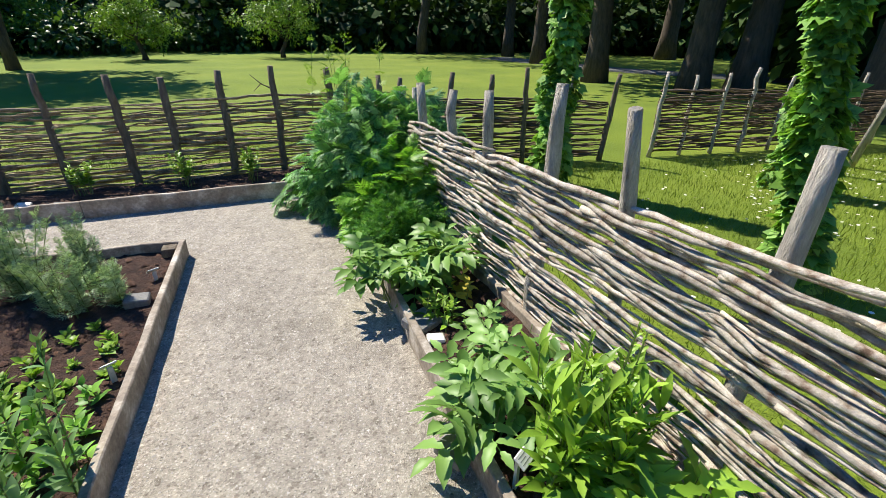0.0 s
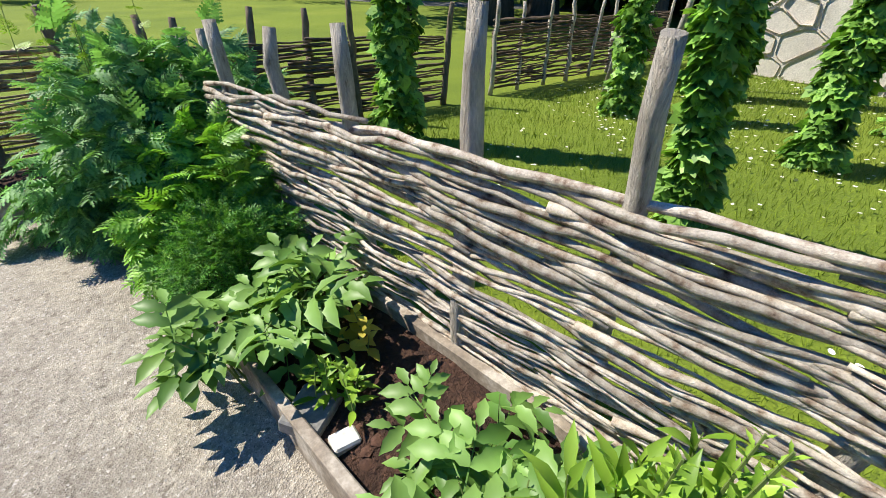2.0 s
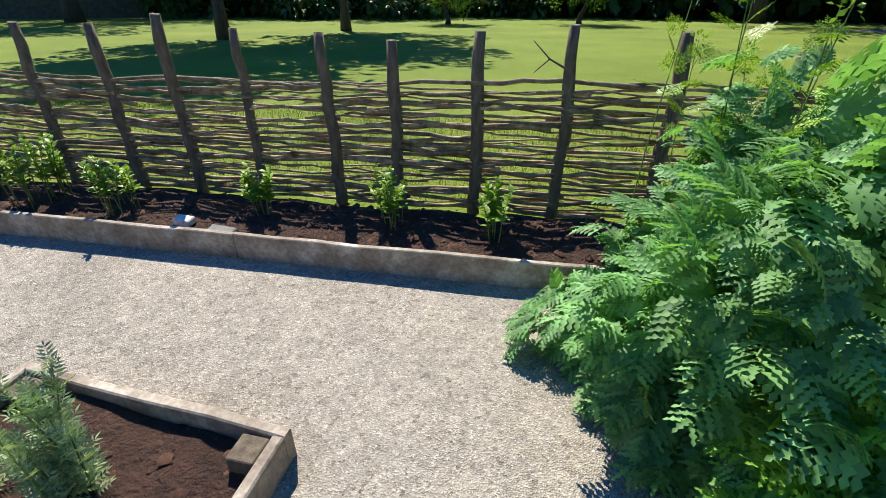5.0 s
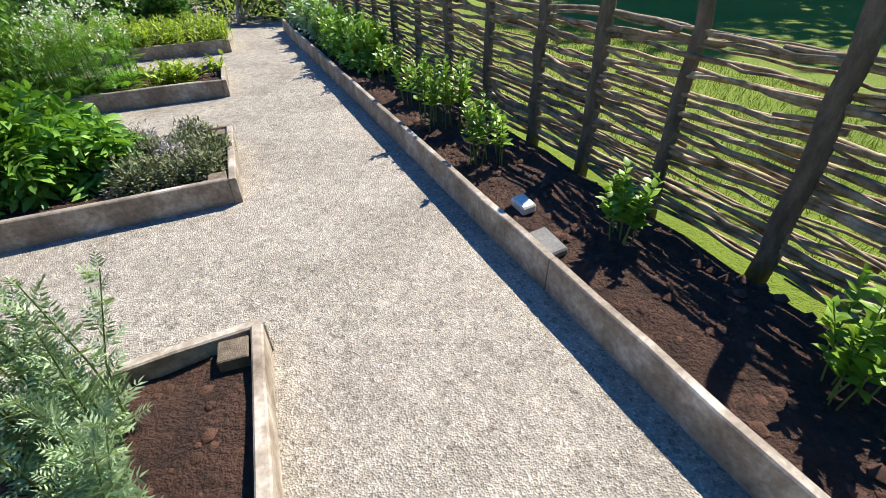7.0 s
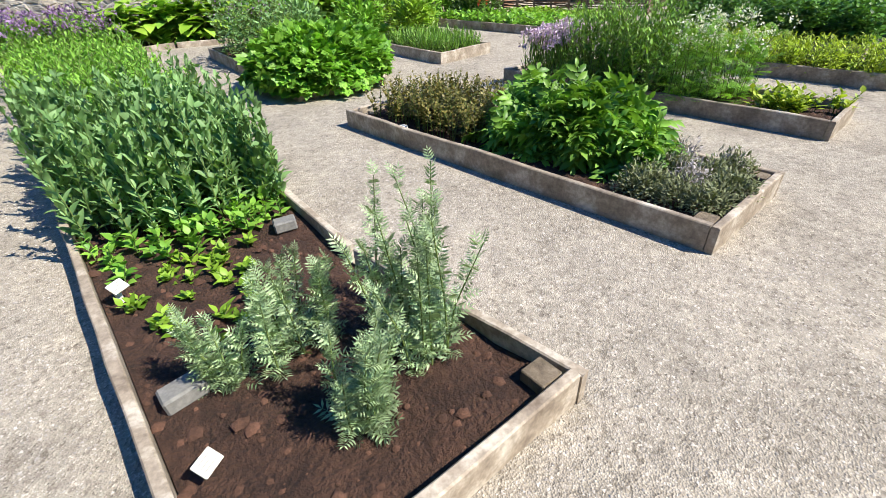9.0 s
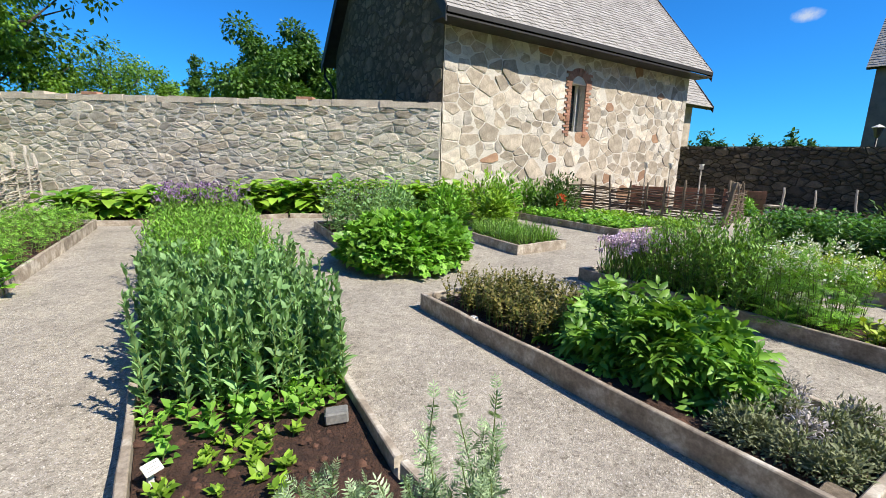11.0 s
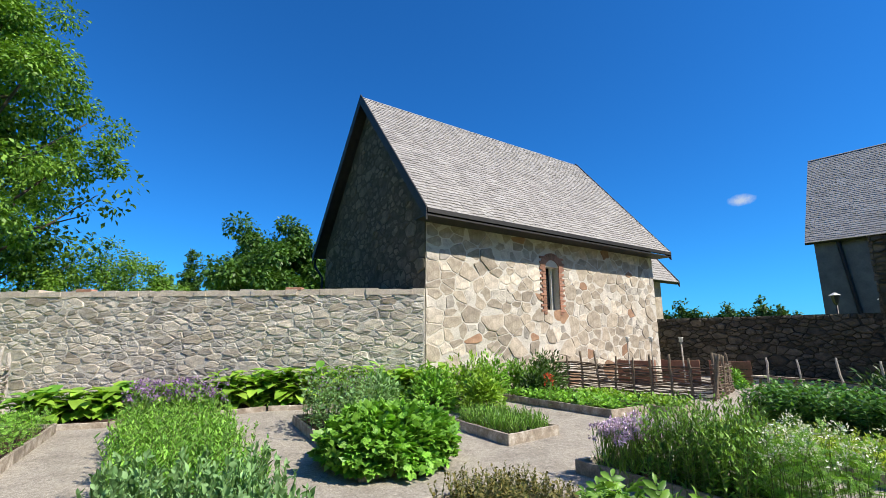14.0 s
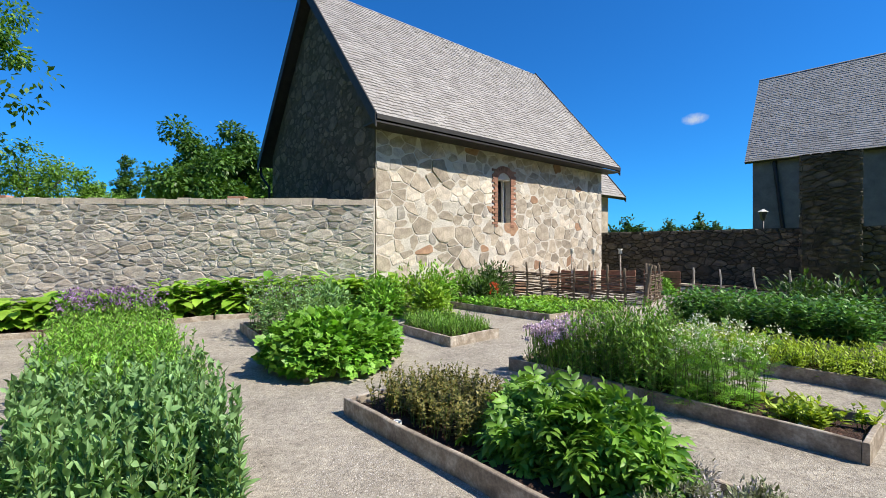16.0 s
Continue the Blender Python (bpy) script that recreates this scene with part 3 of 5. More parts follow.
def rods_of(p0, p1, z0, z1, pitch, r, wave, rng, sag, along=2.6, sides=6, spacing=0.65, shift=0.0, top1=None, graded=False):
    """Rods woven in front of and behind the posts, row over row."""
    d = Vector((p1[0] - p0[0], p1[1] - p0[1], 0))
    L = d.length
    d = d / L
    n = Vector((-d.y, d.x, 0))
    rows = int((z1 - z0) / pitch)
    grow = ((top1 or z1) - z0) / (z1 - z0)
    out = []
    for row in range(rows):
        f = (row + 0.5) / rows
        lift = (z1 - z0) * (f ** 1.3 if graded else f)
        stout = lerp(0.78, 1.22, f) if graded else 1.0
        s = -rng.uniform(0, along * 0.6)
        while s < L:
            ln = along * rng.uniform(0.7, 1.35)
            a, b = max(0.0, s), min(L, s + ln)
            if b - a > 0.4:
                k = max(5, int((b - a) / 0.13))
                rr = r * stout * rng.uniform(0.6, 1.45)
                ph = math.pi * (row % 2) + rng.normal(0, 0.25)
                tilt, f1, f2 = rng.normal(0, sag), rng.uniform(0, 6.3), rng.uniform(2.0, 4.5)
                pts, rad = [], []
                for i in range(k + 1):
                    q = lerp(a, b, i / k)
                    z = z0 + lift * lerp(1, grow, min(1, q / 5)) + tilt * (q - (a + b) / 2) + 0.012 * math.sin(f2 * q + f1) + 0.006 * rng.normal()
                    z = max(z0 + rr, z) + 0.03 * math.sin(0.9 * q + 0.7) * (row / rows)
                    w = shift + wave * math.sin(math.pi * q / spacing + ph) + 0.005 * rng.normal()
                    p = d * q + n * w
                    pts.append((p.x, p.y, z))
                    rad.append(rr * lerp(1.2, 0.65, i / k) * rng.uniform(0.84, 1.14))
                out.append((pts, rad))
            s += ln * rng.uniform(0.75, 0.95)
    return out


def wattle_fence(p0, p1, label, top, tall, spacing, pitch, r, wave, mat, postmat, post_r, seed, single, z0=0.06, sag=0.02, posts=None, shift=0.0, top1=None):
    rng = np.random.default_rng(seed)
    fence = base("wattle_fence", p0[0], p0[1], 0, label, "wattle fence", "woven garden fences")
    L = math.hypot(p1[0] - p0[0], p1[1] - p0[1])
    n = round(L / spacing)
    for px, py, ph, lx, ly in posts or ():
        post(px, py, ph, post_r * rng.uniform(0.85, 1.15), (lx, ly), postmat, fence, rng, p0[0], p0[1])
    for i in range(0 if posts else n + 1):
        t = (i + 0.02 * rng.normal()) / n
        lean = (0.05 * rng.normal(), 0.05 * rng.normal())
        post(lerp(p0[0], p1[0], t), lerp(p0[1], p1[1], t), tall * rng.uniform(0.92, 1.06), post_r * rng.uniform(0.85, 1.15), lean, postmat, fence, rng, p0[0], p0[1])
    rods = rods_of(p0, p1, z0, top, pitch, r, wave, rng, sag, spacing=L / n, shift=shift, top1=top1, graded=mat is ROD)
    if single:
        for pts, rad in rods:
            part("rod", Build().tube(pts, rad, 6).mesh("rod", mat, True), None, fence)
    else:
        b = Build()
        for pts, rad in rods:
            b.tube(pts, rad, 4)
        part("wickerwork", b.mesh("wickerwork", TWIGS, True), None, fence)["kind"] = "stuff"
    return fence


RPOSTS = [(-0.5, 5.45, 1.2, 0, 0.03), (-0.3, 5.12, 1.22, 0, 0.05), (-0.08, 4.52, 1.315, -0.05, 0.1), (0.2, 4.06, 1.317, -0.02, 0.12), (0.53, 3.56, 1.384, -0.03, 0.04),
          (0.82, 3.0, 1.485, 0.03, 0.07), (1.24, 2.66, 1.46, -0.1, -0.11), (1.49, 2.03, 1.44, 0.0, 0.0)]
RPOSTS += [(1.49 + 0.36 * i, 2.03 - 0.585 * i, 1.38 + 0.05 * (i % 3), 0.02, 0.02) for i in range(1, 3)]
NPOSTS = [(x + 0.045, 5.735 + (x + 2.5) * 0.61, z, -0.015, 0.0) for x, z in ((-1.1, 1.2), (-1.65, 1.3), (-2.19, 1.33), (-2.68, 1.29), (-3.16, 1.23), (-3.57, 1.27), (-4.1, 1.29), (-4.58, 1.37), (-5.05, 1.31), (-5.6, 1.31), (-6.2, 1.35))]
NPOSTS += [(-6.2 - 0.58 * i, 3.463 - 0.354 * i, 1.3 + 0.06 * (i % 2), 0.02, 0.0) for i in range(1, 7)]
wattle_fence((-0.23, 4.80), (2.4, 0.56), "woven fence of thick pale peeled rods on grey posts", 0.95, 1.27, 0.62, 0.0146, 0.0100, 0.024, ROD, POST, 0.038, 21, True, 0.03, 0.035, RPOSTS, -0.055, 1.16)
wattle_fence((2.42, 0.5), (5.5, -6.1), "woven fence of pale peeled rods behind the border herbs", 1.05, 1.4, 0.68, 0.024, 0.012, 0.03, ROD, POST, 0.036, 28, True, 0.03, 0.05)
wattle_fence((-0.95, 6.665), (-9.95, 1.175), "woven fence of dark thin rods on bark-covered posts", 0.98, 1.36, 0.58, 0.0245, 0.0118, 0.028, TWIG, BARKPOST, 0.039, 22, True, 0.08, 0.02, NPOSTS)
wattle_fence((-0.85, 6.7), (2.0, 7.62), "woven fence of dark thin rods on bark-covered posts", 0.88, 1.25, 0.55, 0.028, 0.013, 0.035, TWIG, BARKPOST, 0.036, 23, False)
wattle_fence((2.78, 7.95), (7.0, 9.75), "woven fence of dark thin rods beside the open gateway", 0.94, 1.25, 0.55, 0.027, 0.013, 0.035, TWIG, POST, 0.03, 24, False)
wattle_fence((-6.9, -9.6), (-9.8, -6.6), "low woven fence of dark rods near the chapel", 0.84, 1.12, 0.45, 0.04, 0.015, 0.04, TWIG, BARKPOST, 0.03, 25, False)
wattle_fence((-9.8, -6.6), (-11.6, -8.3), "low woven fence of dark rods near the chapel", 0.84, 1.12, 0.45, 0.04, 0.015, 0.04, TWIG, BARKPOST, 0.03, 26, False)
wattle_fence((-11.9, -7.4), (-13.4, -2.6), "low woven fence of thin rods with pale stakes", 0.55, 1.05, 0.8, 0.06, 0.012, 0.03, TWIG, POST, 0.025, 27, False)


# ---- stone walls ----
def clipped(poly, nx, ny, k):
    """The part of a polygon where nx * x + ny * y <= k."""
    out = []
    for (ax, ay), (bx, by) in zip(poly, poly[1:] + poly[:1]):
        da, db = nx * ax + ny * ay - k, nx * bx + ny * by - k
        if da <= 0:
            out.append((ax, ay))
        if (da < 0) != (db < 0) and da != db:
            t = da / (da - db)
            out.append((ax + (bx - ax) * t, ay + (by - ay) * t))
    return out


def stone_cells(length, height, w, aspect, rng):
    """Outlines of closely fitted rubble stones of very mixed size, about w wide and w * aspect high."""
    P, R = np.zeros((0, 2)), np.zeros(0)
    for k in range(int(18 * length * height / (w * w * aspect))):
        r = w * (0.27 + 0.9 * rng.random() ** 2.0) * (0.8 if k > 2000 else 1.0)
        q = np.array([rng.uniform(0, length), rng.uniform(0, height) / aspect])
        if len(P) == 0 or np.all(np.hypot(P[:, 0] - q[0], P[:, 1] - q[1]) > 0.46 * (R + r)):
            P, R = np.vstack([P, q]), np.append(R, r)
    out = []
    for i in range(len(P)):
        near = np.argsort(np.hypot(P[:, 0] - P[i, 0], P[:, 1] - P[i, 1]))[1:16]
        poly = [(0, 0), (length, 0), (length, height / aspect), (0, height / aspect)]
        for j in near:
            nx, ny = 2 * (P[j] - P[i])
            k = P[j] @ P[j] - P[i] @ P[i] + 0.2 * (R[i] ** 2 - R[j] ** 2)
            poly = clipped(poly, nx, ny, k)
            if len(poly) < 3:
                break
        if len(poly) >= 3:
            out.append([(x, y * aspect) for x, y in poly])
    return out


def stone_shape(poly, joint, depth, rng):
    """A stone in its outline: rough rounded rim, uneven face standing out to +z; vertices about the outline's centre."""
    cx, cy = sum(p[0] for p in poly) / len(poly), sum(p[1] for p in poly) / len(poly)
    ring = []
    for (ax, ay), (bx, by) in zip(poly, poly[1:] + poly[:1]):
        for t in (0.1, 0.9) if math.hypot(bx - ax, by - ay) > 0.07 else (0.5,):
            ring.append((lerp(ax, bx, t) - cx, lerp(ay, by, t) - cy))
    V, k = [], len(ring)
    tx, ty, lift = 0.35 * rng.normal(), 0.35 * rng.normal(), depth * rng.uniform(0.55, 1.35)
    wob = rng.uniform(0.4, 1.7, k) * joint
    for inset, z in ((0.0, -0.6), (0.12, 0.55), (1.0, 0.85), (2.6, 1.0)):
        for (x, y), o in zip(ring, wob):
            l = math.hypot(x, y) + 1e-6
            f = max(0.25, 1 - (o + inset * joint * 1.1) / l)
            V.append((x * f, y * f, lift * (z + (0.22 * rng.normal() if z > 0.5 else 0)) + (0.1 * (tx * x + ty * y) if z > 0 else 0)))
    V.append((0, 0, lift * rng.uniform(0.95, 1.15)))
    F = [[r * k + i, r * k + (i + 1) % k, (r + 1) * k + (i + 1) % k, (r + 1) * k + i] for r in range(3) for i in range(k)]
    F += [[3 * k + i, 3 * k + (i + 1) % k, 4 * k] for i in range(k)]
    return (cx, cy), V, F


def face_matrix(p0, p1, z):
    """u along the wall, v up, w outwards (to the right of the way from p0 to p1)."""
    d = Vector((p1[0] - p0[0], p1[1] - p0[1], 0)).normalized()
    n = Vector((d.y, -d.x, 0))
    m = Matrix((d, (0, 0, 1), n)).transposed().to_4x4()
    m.translation = (p0[0], p0[1], z)
    return m


def stones_on(p0, p1, height, w, aspect, mats, parent, seed, limit=300, depth=0.035, joint=0.012, joined_mat=None, holes=(), top=None):
    rng = np.random.default_rng(seed)
    m = parent.matrix_world.inverted() @ face_matrix(p0, p1, 0)
    shapes = []
    for poly in stone_cells(math.hypot(p1[0] - p0[0], p1[1] - p0[1]), height, w, aspect, rng):
        x, y = sum(q[0] for q in poly) / len(poly), sum(q[1] for q in poly) / len(poly)
        if (top and max(q[1] - top(q[0]) for q in poly) > 0) or any(a < x < b and c < y < d for a, b, c, d in holes):
            continue
        shapes.append((max(q[0] for q in poly) - min(q[0] for q in poly), stone_shape(poly, joint, depth, rng)))
    shapes.sort(key=lambda q: -q[0])
    V, F = [], []
    for i, (_, ((cx, cy), vv, ff)) in enumerate(shapes):
        if joined_mat is None and i < limit:
            ob = part("stone", raw("stone", vv, ff, mats[int(rng.integers(len(mats)))]), None, parent)
            ob.matrix_basis = m @ Matrix.Translation((cx, cy, 0))
        else:
            k = len(V)
            V += [m @ Vector((x + cx, y + cy, z)) for x, y, z in vv]
            F += [[k + j for j in f] for f in ff]
    if V:
        part("stone_infill", raw("stone_infill", V, F, joined_mat or WALLSTONES), None, parent)["kind"] = "stuff"


def wall_solid(name, pts, height, thick, mat, label, z0=0.0):
    """A wall of even thickness along a line; its face is to the right of the way."""
    ob = new(name)
    tagged(ob, label, "stone wall", "", "structure")
    left = []
    for i, p in enumerate(pts):
        a, b = pts[max(0, i - 1)], pts[min(len(pts) - 1, i + 1)]
        d = Vector((b[0] - a[0], b[1] - a[1])).normalized()
        left.append((p[0] - d.y * thick, p[1] + d.x * thick))
    part("core", Build().prism(list(pts) + left[::-1], z0, height).mesh("core", mat), None, ob, "pale lime mortar")
    return ob


GREYS = [GREYSTONE] * 9 + [WARMSTONE] * 2
WALL0, WALL1 = (10.5, -9.3), (-2.9, -7.6)
wall = wall_solid("wall_garden", [WALL0, WALL1], 2.74, 0.7, MORTAR, "tall grey fieldstone garden wall with pale lime joints")
stones_on(WALL0, WALL1, 2.68, 0.54, 0.5, GREYS, wall, 41, 300, 0.014, 0.017)
b = Build()
m = face_matrix(WALL0, WALL1, 0)
L = math.hypot(WALL1[0] - WALL0[0], WALL1[1] - WALL0[1])
n = int(L / 0.3)
for i in range(n):
    b.box(L * i / n, 2.67, -0.74, L * (i + 1) / n, 2.82 + 0.014 * rng.normal(), 0.02 + 0.01 * rng.normal(), m)
part("cap", b.mesh("cap", CAP, False), None, wall, "rough sandy mortar cap")
for u in (4.3, 9.9):
    part("brick", Build().box(u, 2.8, -0.2, u + 0.42, 2.875, 0.02, m).mesh("brick", BRICKM, False, 0.006), None, wall, "red roof tile on the cap")

# chapel: long side towards the garden, gable towards the east
CH0 = Vector((-2.95, -7.77, 0))
CU, CV = Vector((-0.87, -0.493, 0)), Vector((0.493, -0.87, 0))
CL, CW, CE, CR = 10.83, 7.35, 5.05, 9.9


def ch(u, v, z):
    return CH0 + CU * u + CV * v + Vector((0, 0, z))


chapel = base("chapel", CH0.x, CH0.y, 0, "small medieval fieldstone chapel with a steep grey shingle roof", "chapel", "", math.degrees(math.atan2(CU.y, CU.x)))
inv = chapel.matrix_world.inverted()


def local(pts):
    return [inv @ Vector(p) for p in pts]


WIN = (4.56, 5.18, 2.4, 3.8)
bm = bmesh.new()
outline = [(0, 0), (CL, 0), (CL, CW), (0, CW)]
low = [bm.verts.new(inv @ ch(u, v, 0)) for u, v in outline]
eav = [bm.verts.new(inv @ ch(u, v, CE)) for u, v in outline]
ap = [bm.verts.new(inv @ ch(0, CW / 2, CR - 0.2)), bm.verts.new(inv @ ch(CL, CW / 2, CR - 0.2))]
bm.faces.new([low[1], low[2], eav[2], ap[1], eav[1]])
bm.faces.new([low[2], low[3], eav[3], eav[2]])
bm.faces.new([low[3], low[0], eav[0], ap[0], eav[3]])
w = [[bm.verts.new(inv @ ch(u, dv, z)) for u, z in ((WIN[0], WIN[2]), (WIN[1], WIN[2]), (WIN[1], WIN[3]), (WIN[0], WIN[3]))] for dv in (0, 0.45)]
bm.faces.new([low[0], low[1], w[0][1], w[0][0]])
bm.faces.new([low[1], eav[1], w[0][2], w[0][1]])
bm.faces.new([eav[1], eav[0], w[0][3], w[0][2]])
bm.faces.new([eav[0], low[0], w[0][0], w[0][3]])
for i in range(4):
    j = (i + 1) % 4
    bm.faces.new([w[0][i], w[0][j], w[1][j], w[1][i]])
bmesh.ops.recalc_face_normals(bm, faces=bm.faces)
part("masonry", bm, MORTAR, chapel, "pale lime mortar")
WARMS = [WARMSTONE] * 20 + [REDSTONE] + [GREYSTONE] * 4
p = lambda u, v: (ch(u, v, 0).x, ch(u, v, 0).y)
stones_on(p(0, 0), p(CL, 0), CE - 0.02, 0.74, 0.78, WARMS, chapel, 51, 290, 0.010, 0.016, None, [(WIN[0] - 0.25, WIN[1] + 0.25, WIN[2] - 0.05, WIN[3] + 0.35)])
# thin sheet over the gable mortar, coloured dark for its shade and lichen
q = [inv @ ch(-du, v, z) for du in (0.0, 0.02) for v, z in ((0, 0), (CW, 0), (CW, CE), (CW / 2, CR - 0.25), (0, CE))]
part("gable_face", raw("gable_face", q, [[4, 3, 2, 1, 0], [5, 6, 7, 8, 9]] + [[i, (i + 1) % 5, 5 + (i + 1) % 5, 5 + i] for i in range(5)], GABLE), None, chapel, "lichen-stained gable masonry with the gable's shade put into its colour")
stones_on(p(0, CW), p(0, 0), CR - 0.3, 0.62, 0.7, WARMS, chapel, 52, 300, 0.03, 0.02, SHADESTONES, (), lambda u: CE + (CR - CE) * (1 - abs(u - CW / 2) / (CW / 2)) - 0.25)


def roof(parent, inv, at, u0, u1, v_eave, v_ridge, z_eave, z_ridge, rows, name="roof", step=0.13):
    """One slope of overlapping shingle rows, each shingle a little proud; thick boards below."""
    run, rise = v_ridge - v_eave, z_ridge - z_eave
    ln = math.hypot(run, rise)
    nv, nz = -rise / ln * (1 if run > 0 else -1), abs(run) / ln
    g = np.random.default_rng(int(abs(u1 * 10 + rise * 7)))
    V, F = [], []
    for r in range(rows):
        t0, t1 = r / rows, min(1.0, (r + 1.25) / rows)
        u = u0
        while u < u1:
            w = min(step * g.uniform(0.7, 1.3), u1 - u)
            a, c = 0.026 + 0.006 * g.random(), 0.008
            k = len(V)
            dt = 0.12 / rows * g.normal() if r else 0
            for (uu, t, o) in ((u + 0.003, t0 + dt, a), (u + w - 0.003, t0 + dt, a), (u + w - 0.003, t1, c), (u + 0.003, t1, c), (u + 0.003, t0 + dt, 0.0), (u + w - 0.003, t0 + dt, 0.0)):
                V.append(inv @ at(uu, v_eave + run * t + nv * o, z_eave + rise * t + nz * o))
            F += [[k, k + 1, k + 2, k + 3], [k + 4, k + 5, k + 1, k]]
            u += w
    ob = part(name, raw(name, V, F, SHINGLE), None, parent, "steep slope of weathered grey wooden shingles")
    ob["kind"] = "stuff"
    q = [inv @ at(u, v - nv * o, z - nz * o) for o in (0.0, 0.14) for u, v, z in ((u0, v_eave, z_eave), (u1, v_eave, z_eave), (u1, v_ridge, z_ridge), (u0, v_ridge, z_ridge))]
    part("roof_boarding", raw("roof_boarding", q, [[0, 1, 2, 3], [7, 6, 5, 4], [0, 4, 5, 1], [1, 5, 6, 2], [2, 6, 7, 3], [3, 7, 4, 0]], TAR), None, parent, "black tarred roof boards")


OV, OG = 0.62, 0.36
SL = (CR - CE) / (CW / 2)
ZE = CE - OV * SL * 0.35 + 0.05
roof(chapel, inv, ch, -OG, CL + OG, -OV, CW / 2, ZE, CR, 46)
roof(chapel, inv, ch, -OG, CL + OG, CW + OV, CW / 2, ZE, CR, 46)
# verge boards, eave board and gutter hook
for u in (-OG - 0.03, CL + OG):
    for v0 in (-OV, CW + OV):
        a, c = Vector((u, v0, ZE)), Vector((u, CW / 2, CR))
        V = [inv @ ch(u + du, q.y, q.z + dz) for du in (0, 0.04) for q, dz in ((a, 0.05), (c, 0.09), (c, -0.3), (a, -0.3))]
        part("verge_board", raw("verge_board", V, [[0, 1, 2, 3], [7, 6, 5, 4], [0, 4, 5, 1], [1, 5, 6, 2], [2, 6, 7, 3], [3, 7, 4, 0]], TAR), None, chapel, "black tarred verge board")
for u0, u1, v0, v1, z0, z1, nm in ((-OG, CL + OG, -OV - 0.03, -OV, ZE - 0.1, ZE + 0.02, "eave_board"), (-OG, CL + OG, -OV, 0.0, ZE - 0.18, ZE - 0.14, "soffit")):
    V = [inv @ ch(u, v, z) for z in (z0, z1) for u, v in ((u0, v0), (u1, v0), (u1, v1), (u0, v1))]
    part(nm, raw(nm, V, [[3, 2, 1, 0], [4, 5, 6, 7], [0, 1, 5, 4], [1, 2, 6, 5], [2, 3, 7, 6], [3, 0, 4, 7]], TAR), None, chapel)
part("downpipe", Build().tube([inv @ ch(-0.25, CW + OV, ZE - 0.1), inv @ ch(-0.25, CW + OV, ZE - 0.4), inv @ ch(-0.12, CW + 0.1, ZE - 0.9), inv @ ch(-0.12, CW + 0.1, 0)], [0.05] * 4, 8).mesh("downpipe", IRON, True), None, chapel, "black downpipe")
part("hook", Build().tube([inv @ ch(0.12, -0.06, CE - 0.1), inv @ ch(0.12, -0.06, CE - 0.45)], [0.03] * 2, 6).mesh("hook", WARMSTONE, True), None, chapel)
# window: brick jambs, arch, leaded pane
win = part("window", raw("window", [inv @ ch(u, 0.3, z) for u, z in ((WIN[0], WIN[2]), (WIN[1], WIN[2]), (WIN[1], WIN[3]), (WIN[0], WIN[3]))], [[0, 1, 2, 3]], GLASSM), None, chapel, "narrow leaded window in a brick surround")
b = Build()
for i in range(7):
    u = lerp(WIN[0] + 0.05, WIN[1] - 0.2, i / 6)
    b.tube([inv @ ch(u, 0.285, WIN[2]), inv @ ch(u, 0.285, WIN[3])], [0.009] * 2, 4)
for i in range(12):
    z = lerp(WIN[2] + 0.05, WIN[3] - 0.1, i / 11)
    b.tube([inv @ ch(WIN[0], 0.285, z), inv @ ch(WIN[1], 0.285, z)], [0.009] * 2, 4)
part("lead_bars", b.mesh("lead_bars", IRON), None, win, "dark lead bars")
b = Build()
for u, z0, u2, z1 in ((WIN[0], WIN[2], WIN[0] + 0.05, WIN[3]), (WIN[1] - 0.14, WIN[2], WIN[1] - 0.08, WIN[3])):
    V = [ch(a, c, z) for z in (z0, z1) for a, c in ((u, 0.2), (u2, 0.2), (u2, 0.29), (u, 0.29))]
    k = len(b.v)
    b.v += [inv @ q for q in V]
    b.f += [[k + i for i in q] for q in ((3, 2, 1, 0), (4, 5, 6, 7), (0, 1, 5, 4), (1, 2, 6, 5), (2, 3, 7, 6), (3, 0, 4, 7))]
part("window_frame", b.mesh("window_frame", WHITE), None, win, "white painted frame")
one = Build().box(-0.5, -0.5, 0, 0.5, 0.5, 1).mesh("brick", BRICKM)
fm = inv @ face_matrix(p(0, 0), p(CL, 0), 0)
for side in (WIN[0], WIN[1]):
    for i in range(22):
        z = WIN[2] - 0.1 + i * 0.085
        wd = 0.26 if i % 2 else 0.16
        u = side - wd / 2 if side == WIN[0] else side + wd / 2
        ob = part("brick", one, None, chapel)
        ob.matrix_basis = fm @ Matrix.Translation((u, z, -0.02)) @ Matrix.Diagonal((wd - 0.012, 0.07, 0.055, 1))
for i in range(15):
    a = math.pi * (i + 0.5) / 15
    ob = part("brick", one, None, chapel)
    ob.matrix_basis = fm @ Matrix.Translation(((WIN[0] + WIN[1]) / 2 - 0.46 * math.cos(a), WIN[3] - 0.12 + 0.46 * math.sin(a), -0.02)) @ Matrix.Rotation(math.pi / 2 - a, 4, "Z") @ Matrix.Diagonal((0.085, 0.22, 0.055, 1))
